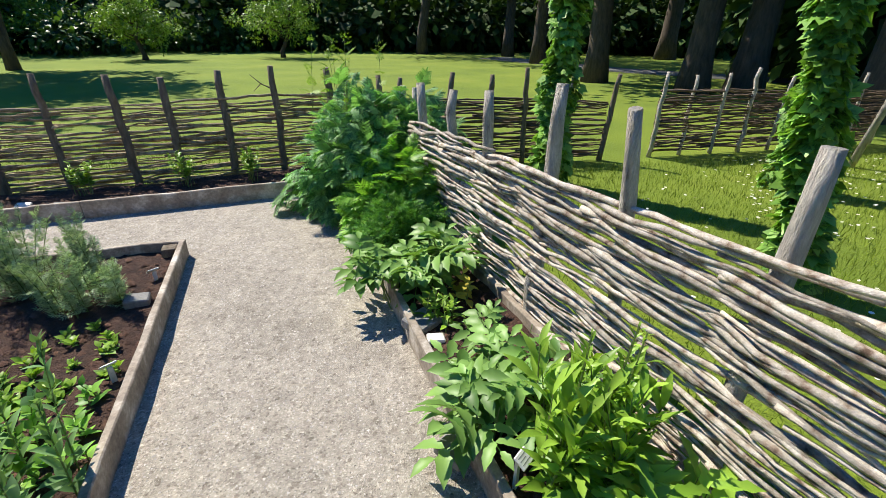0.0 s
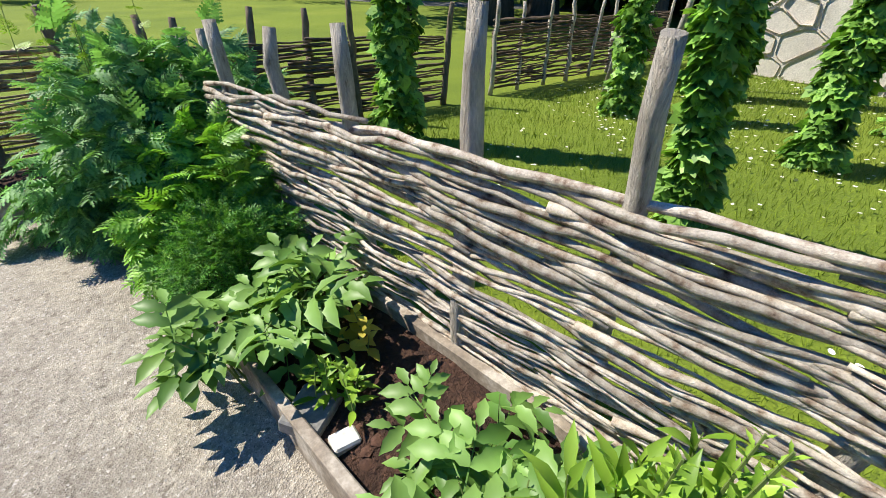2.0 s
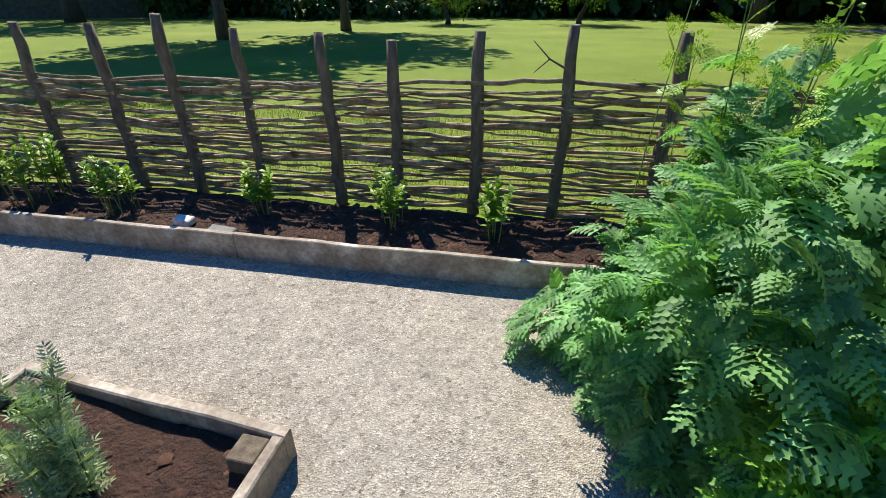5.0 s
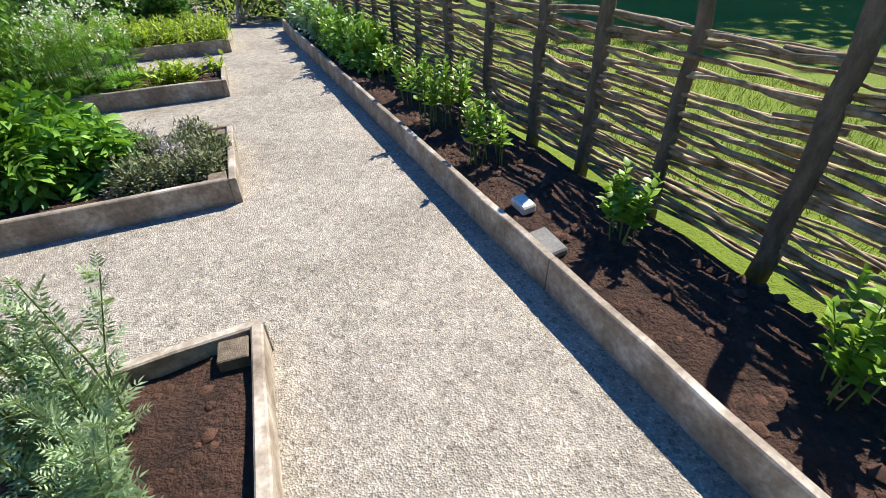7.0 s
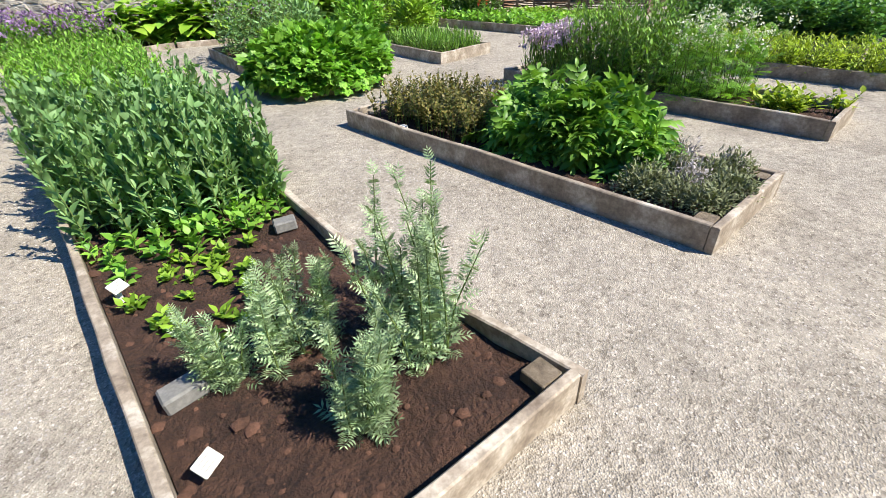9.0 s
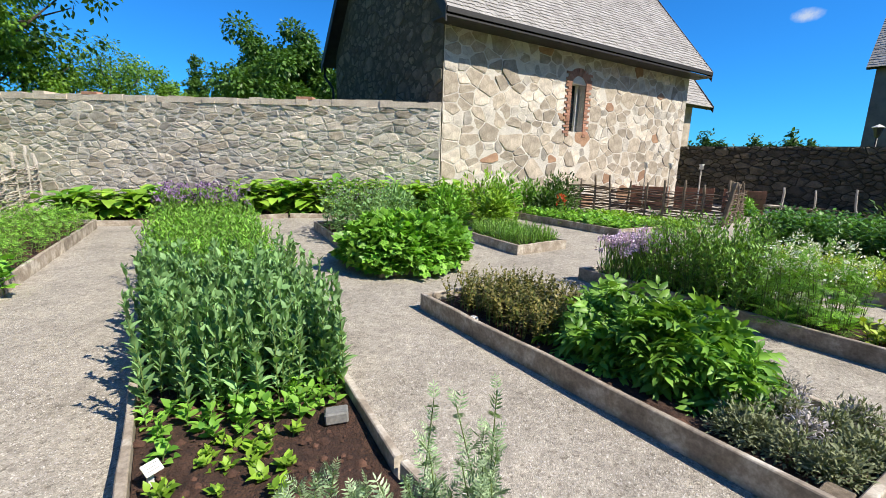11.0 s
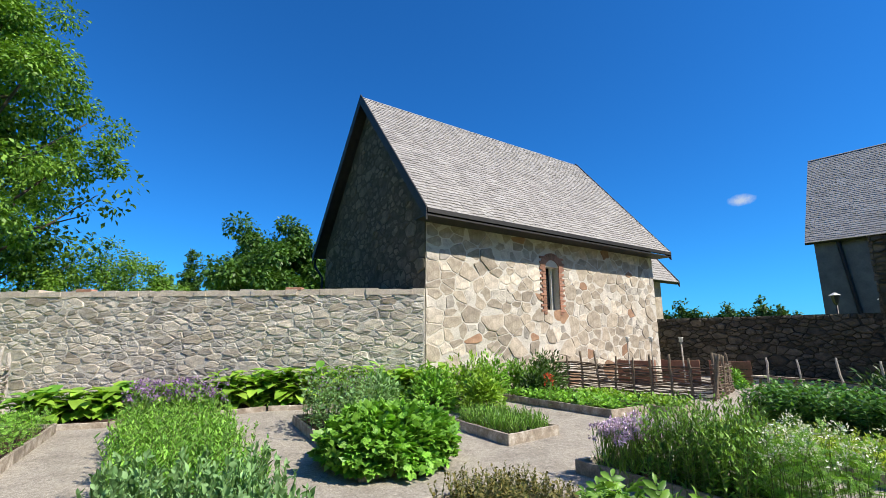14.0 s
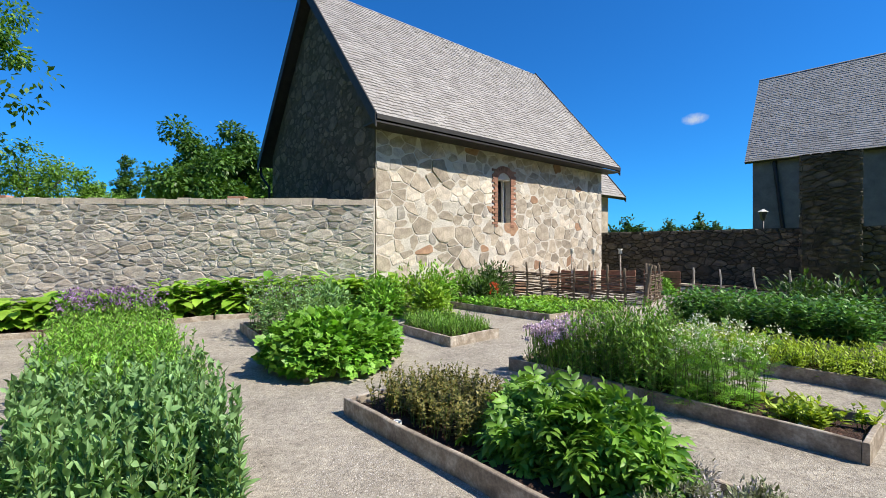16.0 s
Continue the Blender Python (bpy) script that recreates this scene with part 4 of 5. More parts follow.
# chancel behind, lower
CHANCEL = [(CL, 1.4), (CL + 3.0, 1.4), (CL + 3.0, CW - 1.4), (CL, CW - 1.4)]
part("chancel", Build().prism([tuple((inv @ ch(u, v, 0)).xy) for u, v in CHANCEL], 0, 4.1).mesh("chancel", WARMSTONE), None, chapel, "lower plastered chancel")
roof(chapel, inv, ch, CL, CL + 3.7, 0.9, CW / 2, 3.98, 7.4, 26, "chancel_roof")
V = [inv @ ch(CL + 3.7 + du, v, z) for du in (0, 0.05) for v, z in ((0.88, 4.05), (CW / 2, 7.48), (CW / 2, 7.2), (0.88, 3.78))]
part("verge_board", raw("verge_board", V, [[0, 1, 2, 3], [7, 6, 5, 4], [0, 4, 5, 1], [1, 5, 6, 2], [2, 6, 7, 3], [3, 7, 4, 0]], TAR), None, chapel, "black tarred verge board")

# west wall and the ruin's stump, their shade put into the dark stone colour
W0, W1 = (-12.5, -14.85), (-18.8, -6.23)
wwall = wall_solid("wall_west", [W1, W0], 2.25, -0.8, GABLE, "low rubble wall of brown fieldstones, coloured dark for its shade")
stones_on(W0, W1, 2.25, 0.5, 0.6, [SHADESTONES], wwall, 61, 300, 0.06, 0.02, SHADESTONES)
ruin = base("ruin_pillar", -17.45, -8.0, 0, "crumbling stump of an old stone wall", "ruin", "", 126)
part("core", Build().box(-0.7, -0.45, 0, 0.7, 0.45, 4.55).mesh("core", SHADESTONES), None, ruin)
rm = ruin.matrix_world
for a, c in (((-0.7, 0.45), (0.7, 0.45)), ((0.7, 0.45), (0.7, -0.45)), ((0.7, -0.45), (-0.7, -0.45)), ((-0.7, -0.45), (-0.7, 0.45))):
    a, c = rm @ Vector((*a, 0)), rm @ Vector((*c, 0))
    stones_on((a.x, a.y), (c.x, c.y), 4.6, 0.45, 0.6, [SHADESTONES], ruin, 62, 300, 0.1, 0.02, SHADESTONES)

# large shingled building to the west
B0 = Vector((-23.0, -16.9, 0))
BU, BV = Vector((-0.572, 0.82, 0)), Vector((-0.82, -0.572, 0))


def bb(u, v, z):
    return B0 + BU * u + BV * v + Vector((0, 0, z))


barn = base("large_building", B0.x, B0.y, 0, "large grey building with a shingled roof behind the wall", "building")
binv = barn.matrix_world.inverted()
part("wall", Build().prism([tuple((binv @ bb(u, v, 0)).xy) for u, v in ((0.3, 0.4), (22, 0.4), (22, 8), (0.3, 8))], 0, 6.3).mesh("wall", PLASTER), None, barn, "grey wall with its shade put into the colour")
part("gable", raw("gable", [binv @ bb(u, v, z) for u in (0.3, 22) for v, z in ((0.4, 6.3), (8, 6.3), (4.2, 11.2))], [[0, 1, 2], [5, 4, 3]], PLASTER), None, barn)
roof(barn, binv, bb, 0, 22.5, 0, 4.2, 6.18, 11.75, 46, "roof", 0.2)
roof(barn, binv, bb, 0, 22.5, 8.4, 4.2, 6.18, 11.75, 46, "roof", 0.2)
part("downpipe", Build().tube([binv @ bb(1.25, 0.3, 6.3), binv @ bb(1.9, 0.3, 0)], [0.09] * 2, 8).mesh("downpipe", IRON), None, barn, "black downpipe")
for u, z in ((3.0, 2.2), (6.5, 2.2), (10, 2.2)):
    part("window", Build().prism([tuple((binv @ bb(uu, v, 0)).xy) for uu, v in ((u, 0.36), (u + 1.0, 0.36), (u + 1.0, 0.5), (u, 0.5))], z, z + 1.8).mesh("window", GLASSM), None, barn)


def street_lamp(x, y, h):
    lamp = base("lamp_post", x, y, 0, "slim black lamp post with a small lantern", "lamp post", "lamp posts")
    part("pole", Build().tube([(0, 0, 0), (0, 0, h)], [0.05, 0.04], 8).mesh("pole", IRON, True), None, lamp)
    b = Build().tube([(0, 0, h), (0, 0, h + 0.1), (0, 0, h + 0.38)], [0.05, 0.1, 0.16], 6)
    part("lantern", b.mesh("lantern", GLASSM), None, lamp, "glass lantern")
    part("lid", Build().tube([(0, 0, h + 0.385), (0, 0, h + 0.5)], [0.22, 0.03], 6).mesh("lid", WHITE), None, lamp)


street_lamp(-19.8, -12.7, 2.75)
street_lamp(-22.0, -12.75, 2.6)

# stone house beyond the hop yard
house = wall_solid("wall_stone_house", [(7.43, 9.4), (8.2, 7.2), (11, -3)], 5.0, 0.8, MORTAR, "pale boulder wall of a stone house beyond the hops")
stones_on((11, -3), (8.2, 7.2), 4.6, 1.1, 0.75, [WARMSTONE, GREYSTONE], house, 71, 140, 0.07, 0.03)
stones_on((8.2, 7.2), (7.45, 9.35), 4.6, 1.1, 0.75, [WARMSTONE, GREYSTONE], house, 72, 140, 0.07, 0.03)


# ---- trees ----
def tree(name, x, y, h, crown_r, crown_z, trunk_r, leaves, mat, label, seed, leaf=0.22, group="", flat=1.0):
    g = np.random.default_rng(seed)
    t = base(name, x, y, 0, label, "tree", group)
    b = Build()
    top = Vector((0.4 * g.normal(), 0.4 * g.normal(), h * 0.8))
    pts = [Vector((0, 0, 0)), Vector((0, 0, h * 0.08)), top * 0.4 + Vector((0.1 * g.normal(), 0, 0)), top * 0.75, top]
    b.tube(pts, [trunk_r * 1.4, trunk_r, trunk_r * 0.75, trunk_r * 0.45, trunk_r * 0.12], 10, 0.06)
    clumps = []
    limbs = 16
    for i in range(limbs):
        a = i * 2.4 + g.uniform(-0.4, 0.4)
        f = (i + 0.5) / limbs
        z0 = lerp(crown_z * 0.9, h * 0.75, f)
        ln = crown_r * math.sqrt(max(0.08, 1 - (2 * f - 0.75) ** 2 * 0.8)) * g.uniform(0.75, 1.05)
        tip = Vector((ln * math.cos(a), ln * math.sin(a) * flat, z0 + (h - z0) * g.uniform(0.2, 0.45)))
        start = Vector((top.x * z0 / h, top.y * z0 / h, z0))
        mid = (start + tip) / 2 + Vector((0, 0, -0.06 * ln))
        b.tube([start, mid, tip], [trunk_r * 0.3, trunk_r * 0.18, 0.02], 5)
        for k in range(7):
            s = g.uniform(0.35, 1.08)
            clumps.append(start.lerp(tip, s) + Vector(g.normal(0, 0.16 * crown_r, 3)))
    for k in range(10):
        clumps.append(Vector((*g.normal(0, 0.25 * crown_r, 2), lerp(h * 0.7, h, g.random()))))
    part("trunk", b.mesh("trunk", TRUNK, True), None, t, "rough dark bark")
    n = leaves
    c = np.array(clumps)
    idx = g.integers(0, len(c), n)
    off = g.normal(0, 1, (n, 3))
    off /= np.linalg.norm(off, axis=1, keepdims=True)
    rad = crown_r * g.uniform(0.14, 0.26, len(c))[idx] * g.random(n) ** 0.45
    P = c[idx] + off * rad[:, None] * np.array([1, 1, 0.8])
    P[:, 2] = np.maximum(P[:, 2], 0.15)
    D = off + np.stack([np.zeros(n), np.zeros(n), -0.5 * np.ones(n)], 1) + g.normal(0, 0.5, (n, 3))
    U = off * 0.6 + np.array([0, 0, 0.8]) + g.normal(0, 0.4, (n, 3))
    foliage("crown", DIAMOND, P, D, U, leaf * g.uniform(0.6, 1.3, n), mat, t)
    return t


def shrub(x, y, r, h, n, mat, label, seed, leaf=0.12, name="shrub", category="shrub"):
    """A many-stemmed bush of small leaf clumps."""
    g = np.random.default_rng(seed)
    t = base(name, x, y, 0, label, category)
    b = Build()
    cl = []
    for i in range(26):
        a, q = g.uniform(0, 6.3), math.sqrt(g.random())
        tip = Vector((r * q * math.cos(a), r * q * math.sin(a), h * g.uniform(0.45, 1.0) * math.sqrt(max(0.1, 1 - 0.75 * q * q))))
        b.tube([(tip.x * 0.2, tip.y * 0.2, 0), tip * 0.6, tip], [0.02, 0.014, 0.005], 4)
        cl.append(tip)
    part("stalk", b.mesh("stalk", TRUNK), None, t)
    c = np.array(cl)
    idx = g.integers(0, len(c), n)
    off = g.normal(0, 1, (n, 3))
    off /= np.linalg.norm(off, axis=1, keepdims=True)
    P = c[idx] * g.uniform(0.55, 1.0, (n, 1)) + off * (0.3 * r * g.random(n) ** 0.5)[:, None]
    P[:, 2] = np.maximum(P[:, 2], 0.03)
    foliage("leaves", OVAL, P, off + g.normal(0, 0.4, (n, 3)), off * 0.4 + np.array([0, 0, 1]), leaf * g.uniform(0.6, 1.3, n), mat, t)
    return t


PARK = "old trees of the park"
for i, (x, y, h, r, tr, n) in enumerate(((3.8, 20.2, 15, 5.5, 0.4, 6000), (6.4, 17.1, 15, 5.0, 0.4, 6000), (8.0, 17.2, 16, 5.5, 0.45, 6000), (12, 14, 15, 5.5, 0.4, 6000), (8.6, 12.4, 13, 4.0, 0.35, 5500),
                                       (-19.9, 12.1, 14, 4.6, 0.22, 9000), (-20.5, 18.5, 14, 4.6, 0.2, 7000), (2.1, 31.5, 17, 6, 0.4, 5000), (-7, 41, 18, 7, 0.4, 5000), (0.1, 40, 18, 6.5, 0.4, 5000), (12, 40, 20, 8, 0.6, 4500), (22, 30, 19, 8, 0.6, 4500), (5, 58, 20, 8, 0.5, 4000))):
    tree("park_tree", x, y, h, r, h * 0.24, tr, n, L_TREE, "tall old park tree with a dark trunk and dense crown", 100 + i, 0.42, PARK)
for i, (x, y, h, r) in enumerate(((-38, 34, 15, 7), (-36, 46, 17, 8), (-46, 24, 16, 8), (-20, 60, 20, 9), (-13, 66, 19, 8), (-52, 44, 18, 9), (-40, 12, 15, 7), (-44, 56, 20, 10), (2, 72, 20, 9), (-32, 64, 20, 9), (-58, 14, 18, 9))):
    tree("park_tree", x, y, h, r, h * 0.1, 0.45, 4500, L_TREE, "broad leafy tree at the edge of the lawn", 130 + i, 0.55, PARK)
for i, (x, y, h, r) in enumerate(((-20.6, 26.3, 3.4, 2.0), (-14.8, 31.8, 4.4, 2.5), (-31.5, 30, 4.2, 2.2))):
    tree("apple_tree", x, y, h, r, h * 0.22, 0.14, 6500, L_TREELIGHT, "small rounded light-green fruit tree on the lawn", 160 + i, 0.16, "fruit trees on the lawn")
for i, (x, y, r, h) in enumerate(((-28, 30, 4, 3), (-34, 26, 4, 3), (-24, 38, 4, 3), (-17, 45, 4, 3), (-9, 52, 4, 3), (-2, 60, 4, 3), (-42, 20, 5, 4))):
    shrub(x, y, r, h, 2200, L_DARK, "dark hedge bush along the lawn", 180 + i, 0.4, "hedge_bush", "bush")
# trees behind the garden wall and chapel
tree("tall_tree", 12.6, -12.0, 16, 3.5, 2.5, 0.3, 42000, L_TALL, "tall light-green leafy tree behind the garden wall", 200, 0.165)
tree("tall_tree", 15.0, -15.0, 13, 4.5, 2.0, 0.3, 6000, L_TREE, "leafy tree behind the garden wall", 201, 0.3)
tree("round_tree", 9.7, -41.5, 12.6, 6.3, 2.5, 0.35, 46000, L_TREE, "round dark-green tree beyond the wall", 202, 0.4)
for i, (x, y, h, r) in enumerate(((12.6, -19.5, 6.4, 2.7), (15.2, -18.0, 7.4, 3.0), (10.2, -20.5, 5.4, 1.7), (11.9, -27.5, 7.4, 0.9))):
    tree("small_tree", x, y, h, r, 1.0, 0.12, 13000, L_TALL if i < 3 else L_TREE, "young leafy tree showing above the wall", 210 + i, 0.15)
for i in range(11):
    a = radians(226.5 + i * 1.5)
    tree("far_tree", -2.5 + 130 * math.cos(a), 3.8 + 130 * math.sin(a), 6.4 + (i * 37 % 5) * 0.9, 2.1, 1.5, 0.3, 700, L_DARK, "small dark tree on the horizon", 230 + i, 0.9, "trees on the horizon")

# far manor between the trees
manor = base("manor", -27.5, 43, 0, "pale manor house with a brown tiled roof among trees", "house", "", 33)
part("wall", Build().box(-9, 0, 0, 9, 8, 5.5).mesh("wall", MORTAR), None, manor)
part("roof", raw("roof", [(-9.5, -0.5, 5.4), (9.5, -0.5, 5.4), (9.5, 8.5, 5.4), (-9.5, 8.5, 5.4), (-6, 4, 10.5), (6, 4, 10.5)], [[0, 1, 5, 4], [1, 2, 5], [2, 3, 4, 5], [3, 0, 4], [3, 2, 1, 0]], REDSTONE), None, manor, "brown tiled hipped roof")
for i in range(6):
    for z in (0.9, 3.4):
        wn = part("window", Build().box(-7.7 + i * 2.8, -0.06, z, -6.7 + i * 2.8, 0.05, z + 1.4).mesh("window", GLASSM), None, manor)
# dark low wall by the lawn's edge
lw = wall_solid("wall_park", [(-50, 8), (-44.5, 18)], 1.3, 0.6, SHADESTONES, "low dark stone wall beside the lawn")


def woods(r0, r1, a0, a1, h, n, size, mat, label, seed):
    """A belt of foliage too far off to count its trees."""
    g = np.random.default_rng(seed)
    m = 170
    ca, cr = g.uniform(a0, a1, m), g.uniform(r0, r1, m)
    ch_, cw = h * g.uniform(0.55, 1.0, m), g.uniform(3, 5, m)
    i = g.integers(0, m, n)
    o = g.normal(0, 1, (n, 3))
    o /= np.linalg.norm(o, axis=1, keepdims=True)
    q = g.random(n) ** 0.4
    P = np.stack([cr[i] * np.cos(ca[i]) + o[:, 0] * cw[i] * q, cr[i] * np.sin(ca[i]) + o[:, 1] * cw[i] * q, ch_[i] * (0.5 + 0.5 * o[:, 2] * q)], 1)
    P[:, 2] = np.maximum(P[:, 2], 0.2)
    ob = foliage("far_woods", DIAMOND, P, o + g.normal(0, 0.5, (n, 3)), o + np.array([0, 0, 0.6]), size * g.uniform(0.6, 1.3, n), mat, None)
    tagged(ob, label, "woods", "", "stuff")


# belts of shade-coloured leaves stand in for the darkness under the trees
woods(58, 78, radians(35), radians(175), 21, 110000, 1.6, L_WOOD, "dense woods beyond the lawn, leaves coloured dark for shade", 250)
woods(46, 56, radians(62), radians(150), 7, 26000, 1.1, L_WOOD, "low belt of foliage along the wood's edge, coloured dark for shade", 251)
woods(22, 34, radians(30), radians(62), 13, 30000, 0.8, L_WOOD, "leafy trees beyond the road, coloured dark for shade", 252)


# one small fair-weather cloud far beyond the chapel
def cloud_material():
    m, t, b, link = nodes_of("cloud_vapour")
    c = t.nodes.new("ShaderNodeTexCoord")
    gr = t.nodes.new("ShaderNodeTexGradient")
    gr.gradient_type = "SPHERICAL"
    mp = t.nodes.new("ShaderNodeMapping")
    mp.inputs["Scale"].default_value = (1 / 18, 1, 1 / 9)
    link(c.outputs["Object"], mp.inputs["Vector"])
    link(mp.outputs[0], gr.inputs["Vector"])
    n = noise_node(t, 0.11, 6, 0.62)
    mul = t.nodes.new("ShaderNodeMath")
    mul.operation = "MULTIPLY"
    link(gr.outputs["Fac"], mul.inputs[0])
    link(n.outputs["Fac"], mul.inputs[1])
    fac = ramp(t, mul.outputs[0], [(0.10, (0, 0, 0)), (0.42, (0.75, 0.75, 0.75))]).outputs[0]
    em = t.nodes.new("ShaderNodeEmission")
    em.inputs["Color"].default_value, em.inputs["Strength"].default_value = (0.82, 0.9, 1.0, 1), 0.55
    tr = t.nodes.new("ShaderNodeBsdfTransparent")
    mx = t.nodes.new("ShaderNodeMixShader")
    link(fac, mx.inputs[0])
    link(tr.outputs[0], mx.inputs[1])
    link(em.outputs[0], mx.inputs[2])
    link(mx.outputs[0], t.nodes["Material Output"].inputs["Surface"])
    return m


cloud = part("backdrop_cloud", raw("backdrop_cloud", [(-20, 0, -10), (20, 0, -10), (20, 0, 10), (-20, 0, 10)], [[0, 1, 2, 3]], cloud_material()))
cloud.matrix_world = pose(-2.3 - 0.624 * 600, 3.94 - 0.743 * 600, 1.63 + 0.243 * 600, 0, 0, 140)
tagged(cloud, "single small white fair-weather cloud in the blue sky", "cloud", "", "structure")


# ---- herbs and flowers ----
def herb(name, x, y, z, label, category, seed, roots, height, leaf, size, per, mat, start=0.08, lean=0.15, rise=0.5, droop=0.0, taper=0.4, stem_r=0.004, group="", stemmat=None, tops=None, spray=0.0):
    """Stems from the roots (offsets from x, y), leaves round each stem; tops adds a flower head mesh."""
    g = np.random.default_rng(seed)
    t = base(name, x, y, z, label, category, group)
    b = Build()
    P, D, U, S, T = [], [], [], [], []
    for rx, ry in roots:
        h = height * g.uniform(0.7, 1.12)
        a = g.uniform(0, 6.3)
        l = lean * h * g.uniform(0.2, 1.4)
        out = Vector((rx, ry, 0))
        tip = Vector((rx + l * math.cos(a), ry + l * math.sin(a), h)) + out * spray
        mid = Vector((rx, ry, 0)).lerp(tip, 0.5) + Vector((-0.15 * l * math.cos(a), -0.15 * l * math.sin(a), 0.02 * h))
        b.tube([(rx, ry, -0.05), mid, tip], [stem_r, stem_r * 0.8, stem_r * 0.4], 4)
        T.append(tip)
        for k in range(per):
            s = start + (1 - start) * (k + g.random()) / per
            q = (Vector((rx, ry, 0)).lerp(mid, s * 2) if s < 0.5 else mid.lerp(tip, s * 2 - 1))
            az = k * 2.4 + a + g.normal(0, 0.4)
            e = rise + g.normal(0, 0.2) + 0.5 * (s - 0.5)
            P.append(q)
            D.append((math.cos(az) * math.cos(e), math.sin(az) * math.cos(e), math.sin(e) - droop))
            U.append((0.15 * g.normal(), 0.15 * g.normal(), 1))
            S.append(size * (1 - taper * s) * g.uniform(0.7, 1.25))
    part("stalk", b.mesh("stalk", stemmat or STEM), None, t)["kind"] = "stuff"
    foliage("leaves", leaf, P, D, U, S, mat, t)
    if tops:
        fl, count, rad, fsize, fmat = tops
        P, D, U = [], [], []
        for tip in T:
            for k in range(count):
                o = Vector(g.normal(0, 1, 3)).normalized()
                P.append(tip + o * rad * g.random())
                D.append(o + Vector((0, 0, 0.3)))
                U.append(Vector(g.normal(0, 1, 3)))
        foliage("flower_mass", fl, P, D, U, fsize * g.uniform(0.6, 1.3, len(P)), fmat, t)["kind"] = "stuff"
    return t


def mound(name, x, y, z, label, category, seed, rx, ry, h, leaf, size, n, mat, droop=0.25, shell=0.35, stems=30, rz=0.0, lumps=0.22, square=0.0, stray=0.45):
    """A bushy plant: a shell of leaves over an uneven dome, on a bundle of stems."""
    g = np.random.default_rng(seed)
    t = base(name, x, y, z, label, category, "", rz)
    az = g.uniform(0, 2 * math.pi, n)
    cz = g.uniform(0, 1, n) ** 0.8 if square == 0 else g.uniform(0.0, 1, n)
    cz = np.nan_to_num(cz, nan=0.02)
    sr = np.sqrt(np.clip(1 - cz ** (2 + 2 * square), 0, 1))
    k = 1 - shell * g.random(n) ** 1.5
    ph = g.uniform(0, 6.3, 6)
    bulge = 1 + lumps * (np.sin(3 * az + ph[0]) * np.sin(4 * cz + ph[1]) + 0.7 * np.sin(7 * az + ph[2]) * np.sin(9 * cz + ph[3]) + 0.4 * np.sin(13 * az + ph[4]) * np.sin(15 * cz + ph[5]))
    nrm = np.stack([np.cos(az) * sr, np.sin(az) * sr, cz], 1)
    P = nrm * (k * bulge)[:, None] * np.array([rx, ry, h])
    P[:, 2] = np.maximum(P[:, 2], 0.02)
    D = nrm + g.normal(0, stray, (n, 3)) + np.array([0, 0, -droop])
    U = nrm * 0.7 + np.array([0, 0, 0.8]) + g.normal(0, 0.25, (n, 3))
    foliage("leaves", leaf, P, D, U, size * g.uniform(0.6, 1.25, n), mat, t)
    b = Build()
    for i in range(stems):
        j = int(g.integers(n))
        q = Vector(P[j])
        b.tube([(q.x * 0.25, q.y * 0.25, -0.05), (q.x * 0.6, q.y * 0.6, q.z * 0.6), q], [0.007, 0.005, 0.002], 4)
    part("stalk", b.mesh("stalk", STEM), None, t)["kind"] = "stuff"
    return t


def disc_roots(r, n, g, ry=None):
    a, q = g.uniform(0, 6.3, n), np.sqrt(g.random(n))
    return [(r * q[i] * math.cos(a[i]), (ry or r) * q[i] * math.sin(a[i])) for i in range(n)]


def poly_roots(poly, n, g, d=0.1):
    cx, cy = sum(p[0] for p in poly) / len(poly), sum(p[1] for p in poly) / len(poly)
    return cx, cy, [(x - cx, y - cy) for x, y in scatter(shrink(poly, d), n, g)]


g = np.random.default_rng(77)
# corner thicket at the bend
mound("mugwort_bush", -0.66, 5.02, 0.1, "big blue-green feathery bush leaning over the path corner", "bush", 301, 0.72, 0.72, 1.0, LACE, 0.165, 2600, L_BLUE, 0.35, 0.4, 40, 0, 0.26, 0.12, 0.45)
mound("fern_herb", -0.26, 4.36, 0.1, "fresh green fern-leaved herb beside the big bush", "herb", 302, 0.48, 0.52, 0.66, LACE, 0.15, 1200, L_FERN, 0.25, 0.4, 30, 0, 0.16, 0.0, 0.45)
mound("dense_herb", -0.17, 3.82, 0.12, "low dense dark-green cushion of tiny leaves", "herb", 303, 0.34, 0.31, 0.44, SMALLFROND, 0.055, 6500, L_MOSS, 0.0, 0.4, 20, 0, 0.16, 0.3)
herb("tall_umbel", -1.05, 5.3, 0.1, "tall thin flowering stems rising from the bush", "herb", 304, disc_roots(0.45, 9, g), 1.45, FERN, 0.17, 8, L_LIME, 0.6, 0.12, 0.6, tops=(DIAMOND, 20, 0.06, 0.025, L_LIME))
# lovage-like plants and their neighbours in the east bed
for i, (x, y, hh, s, n) in enumerate(((-0.06, 3.12, 0.32, 0.2, 10), (0.2, 3.32, 0.34, 0.2, 9), (0.6, 2.14, 0.27, 0.19, 10), (0.68, 2.4, 0.27, 0.16, 8))):
    herb("broadleaf_herb", x, y, 0.13, "broad pinnate-leaved green herb", "herb", 310 + i, disc_roots(0.1, n, g), hh, ANGEL, s * 1.3, 3, L_ROD, 0.45, 0.5, 0.35, 0.15, 0.2, 0.006, "broad-leaved herbs", spray=0.8)
herb("yellowing_herb", 0.3, 2.83, 0.13, "small yellowing leafy herb", "herb", 320, disc_roots(0.14, 10, g), 0.2, LANCE, 0.1, 8, L_LIME, 0.2, 0.3, 0.5)
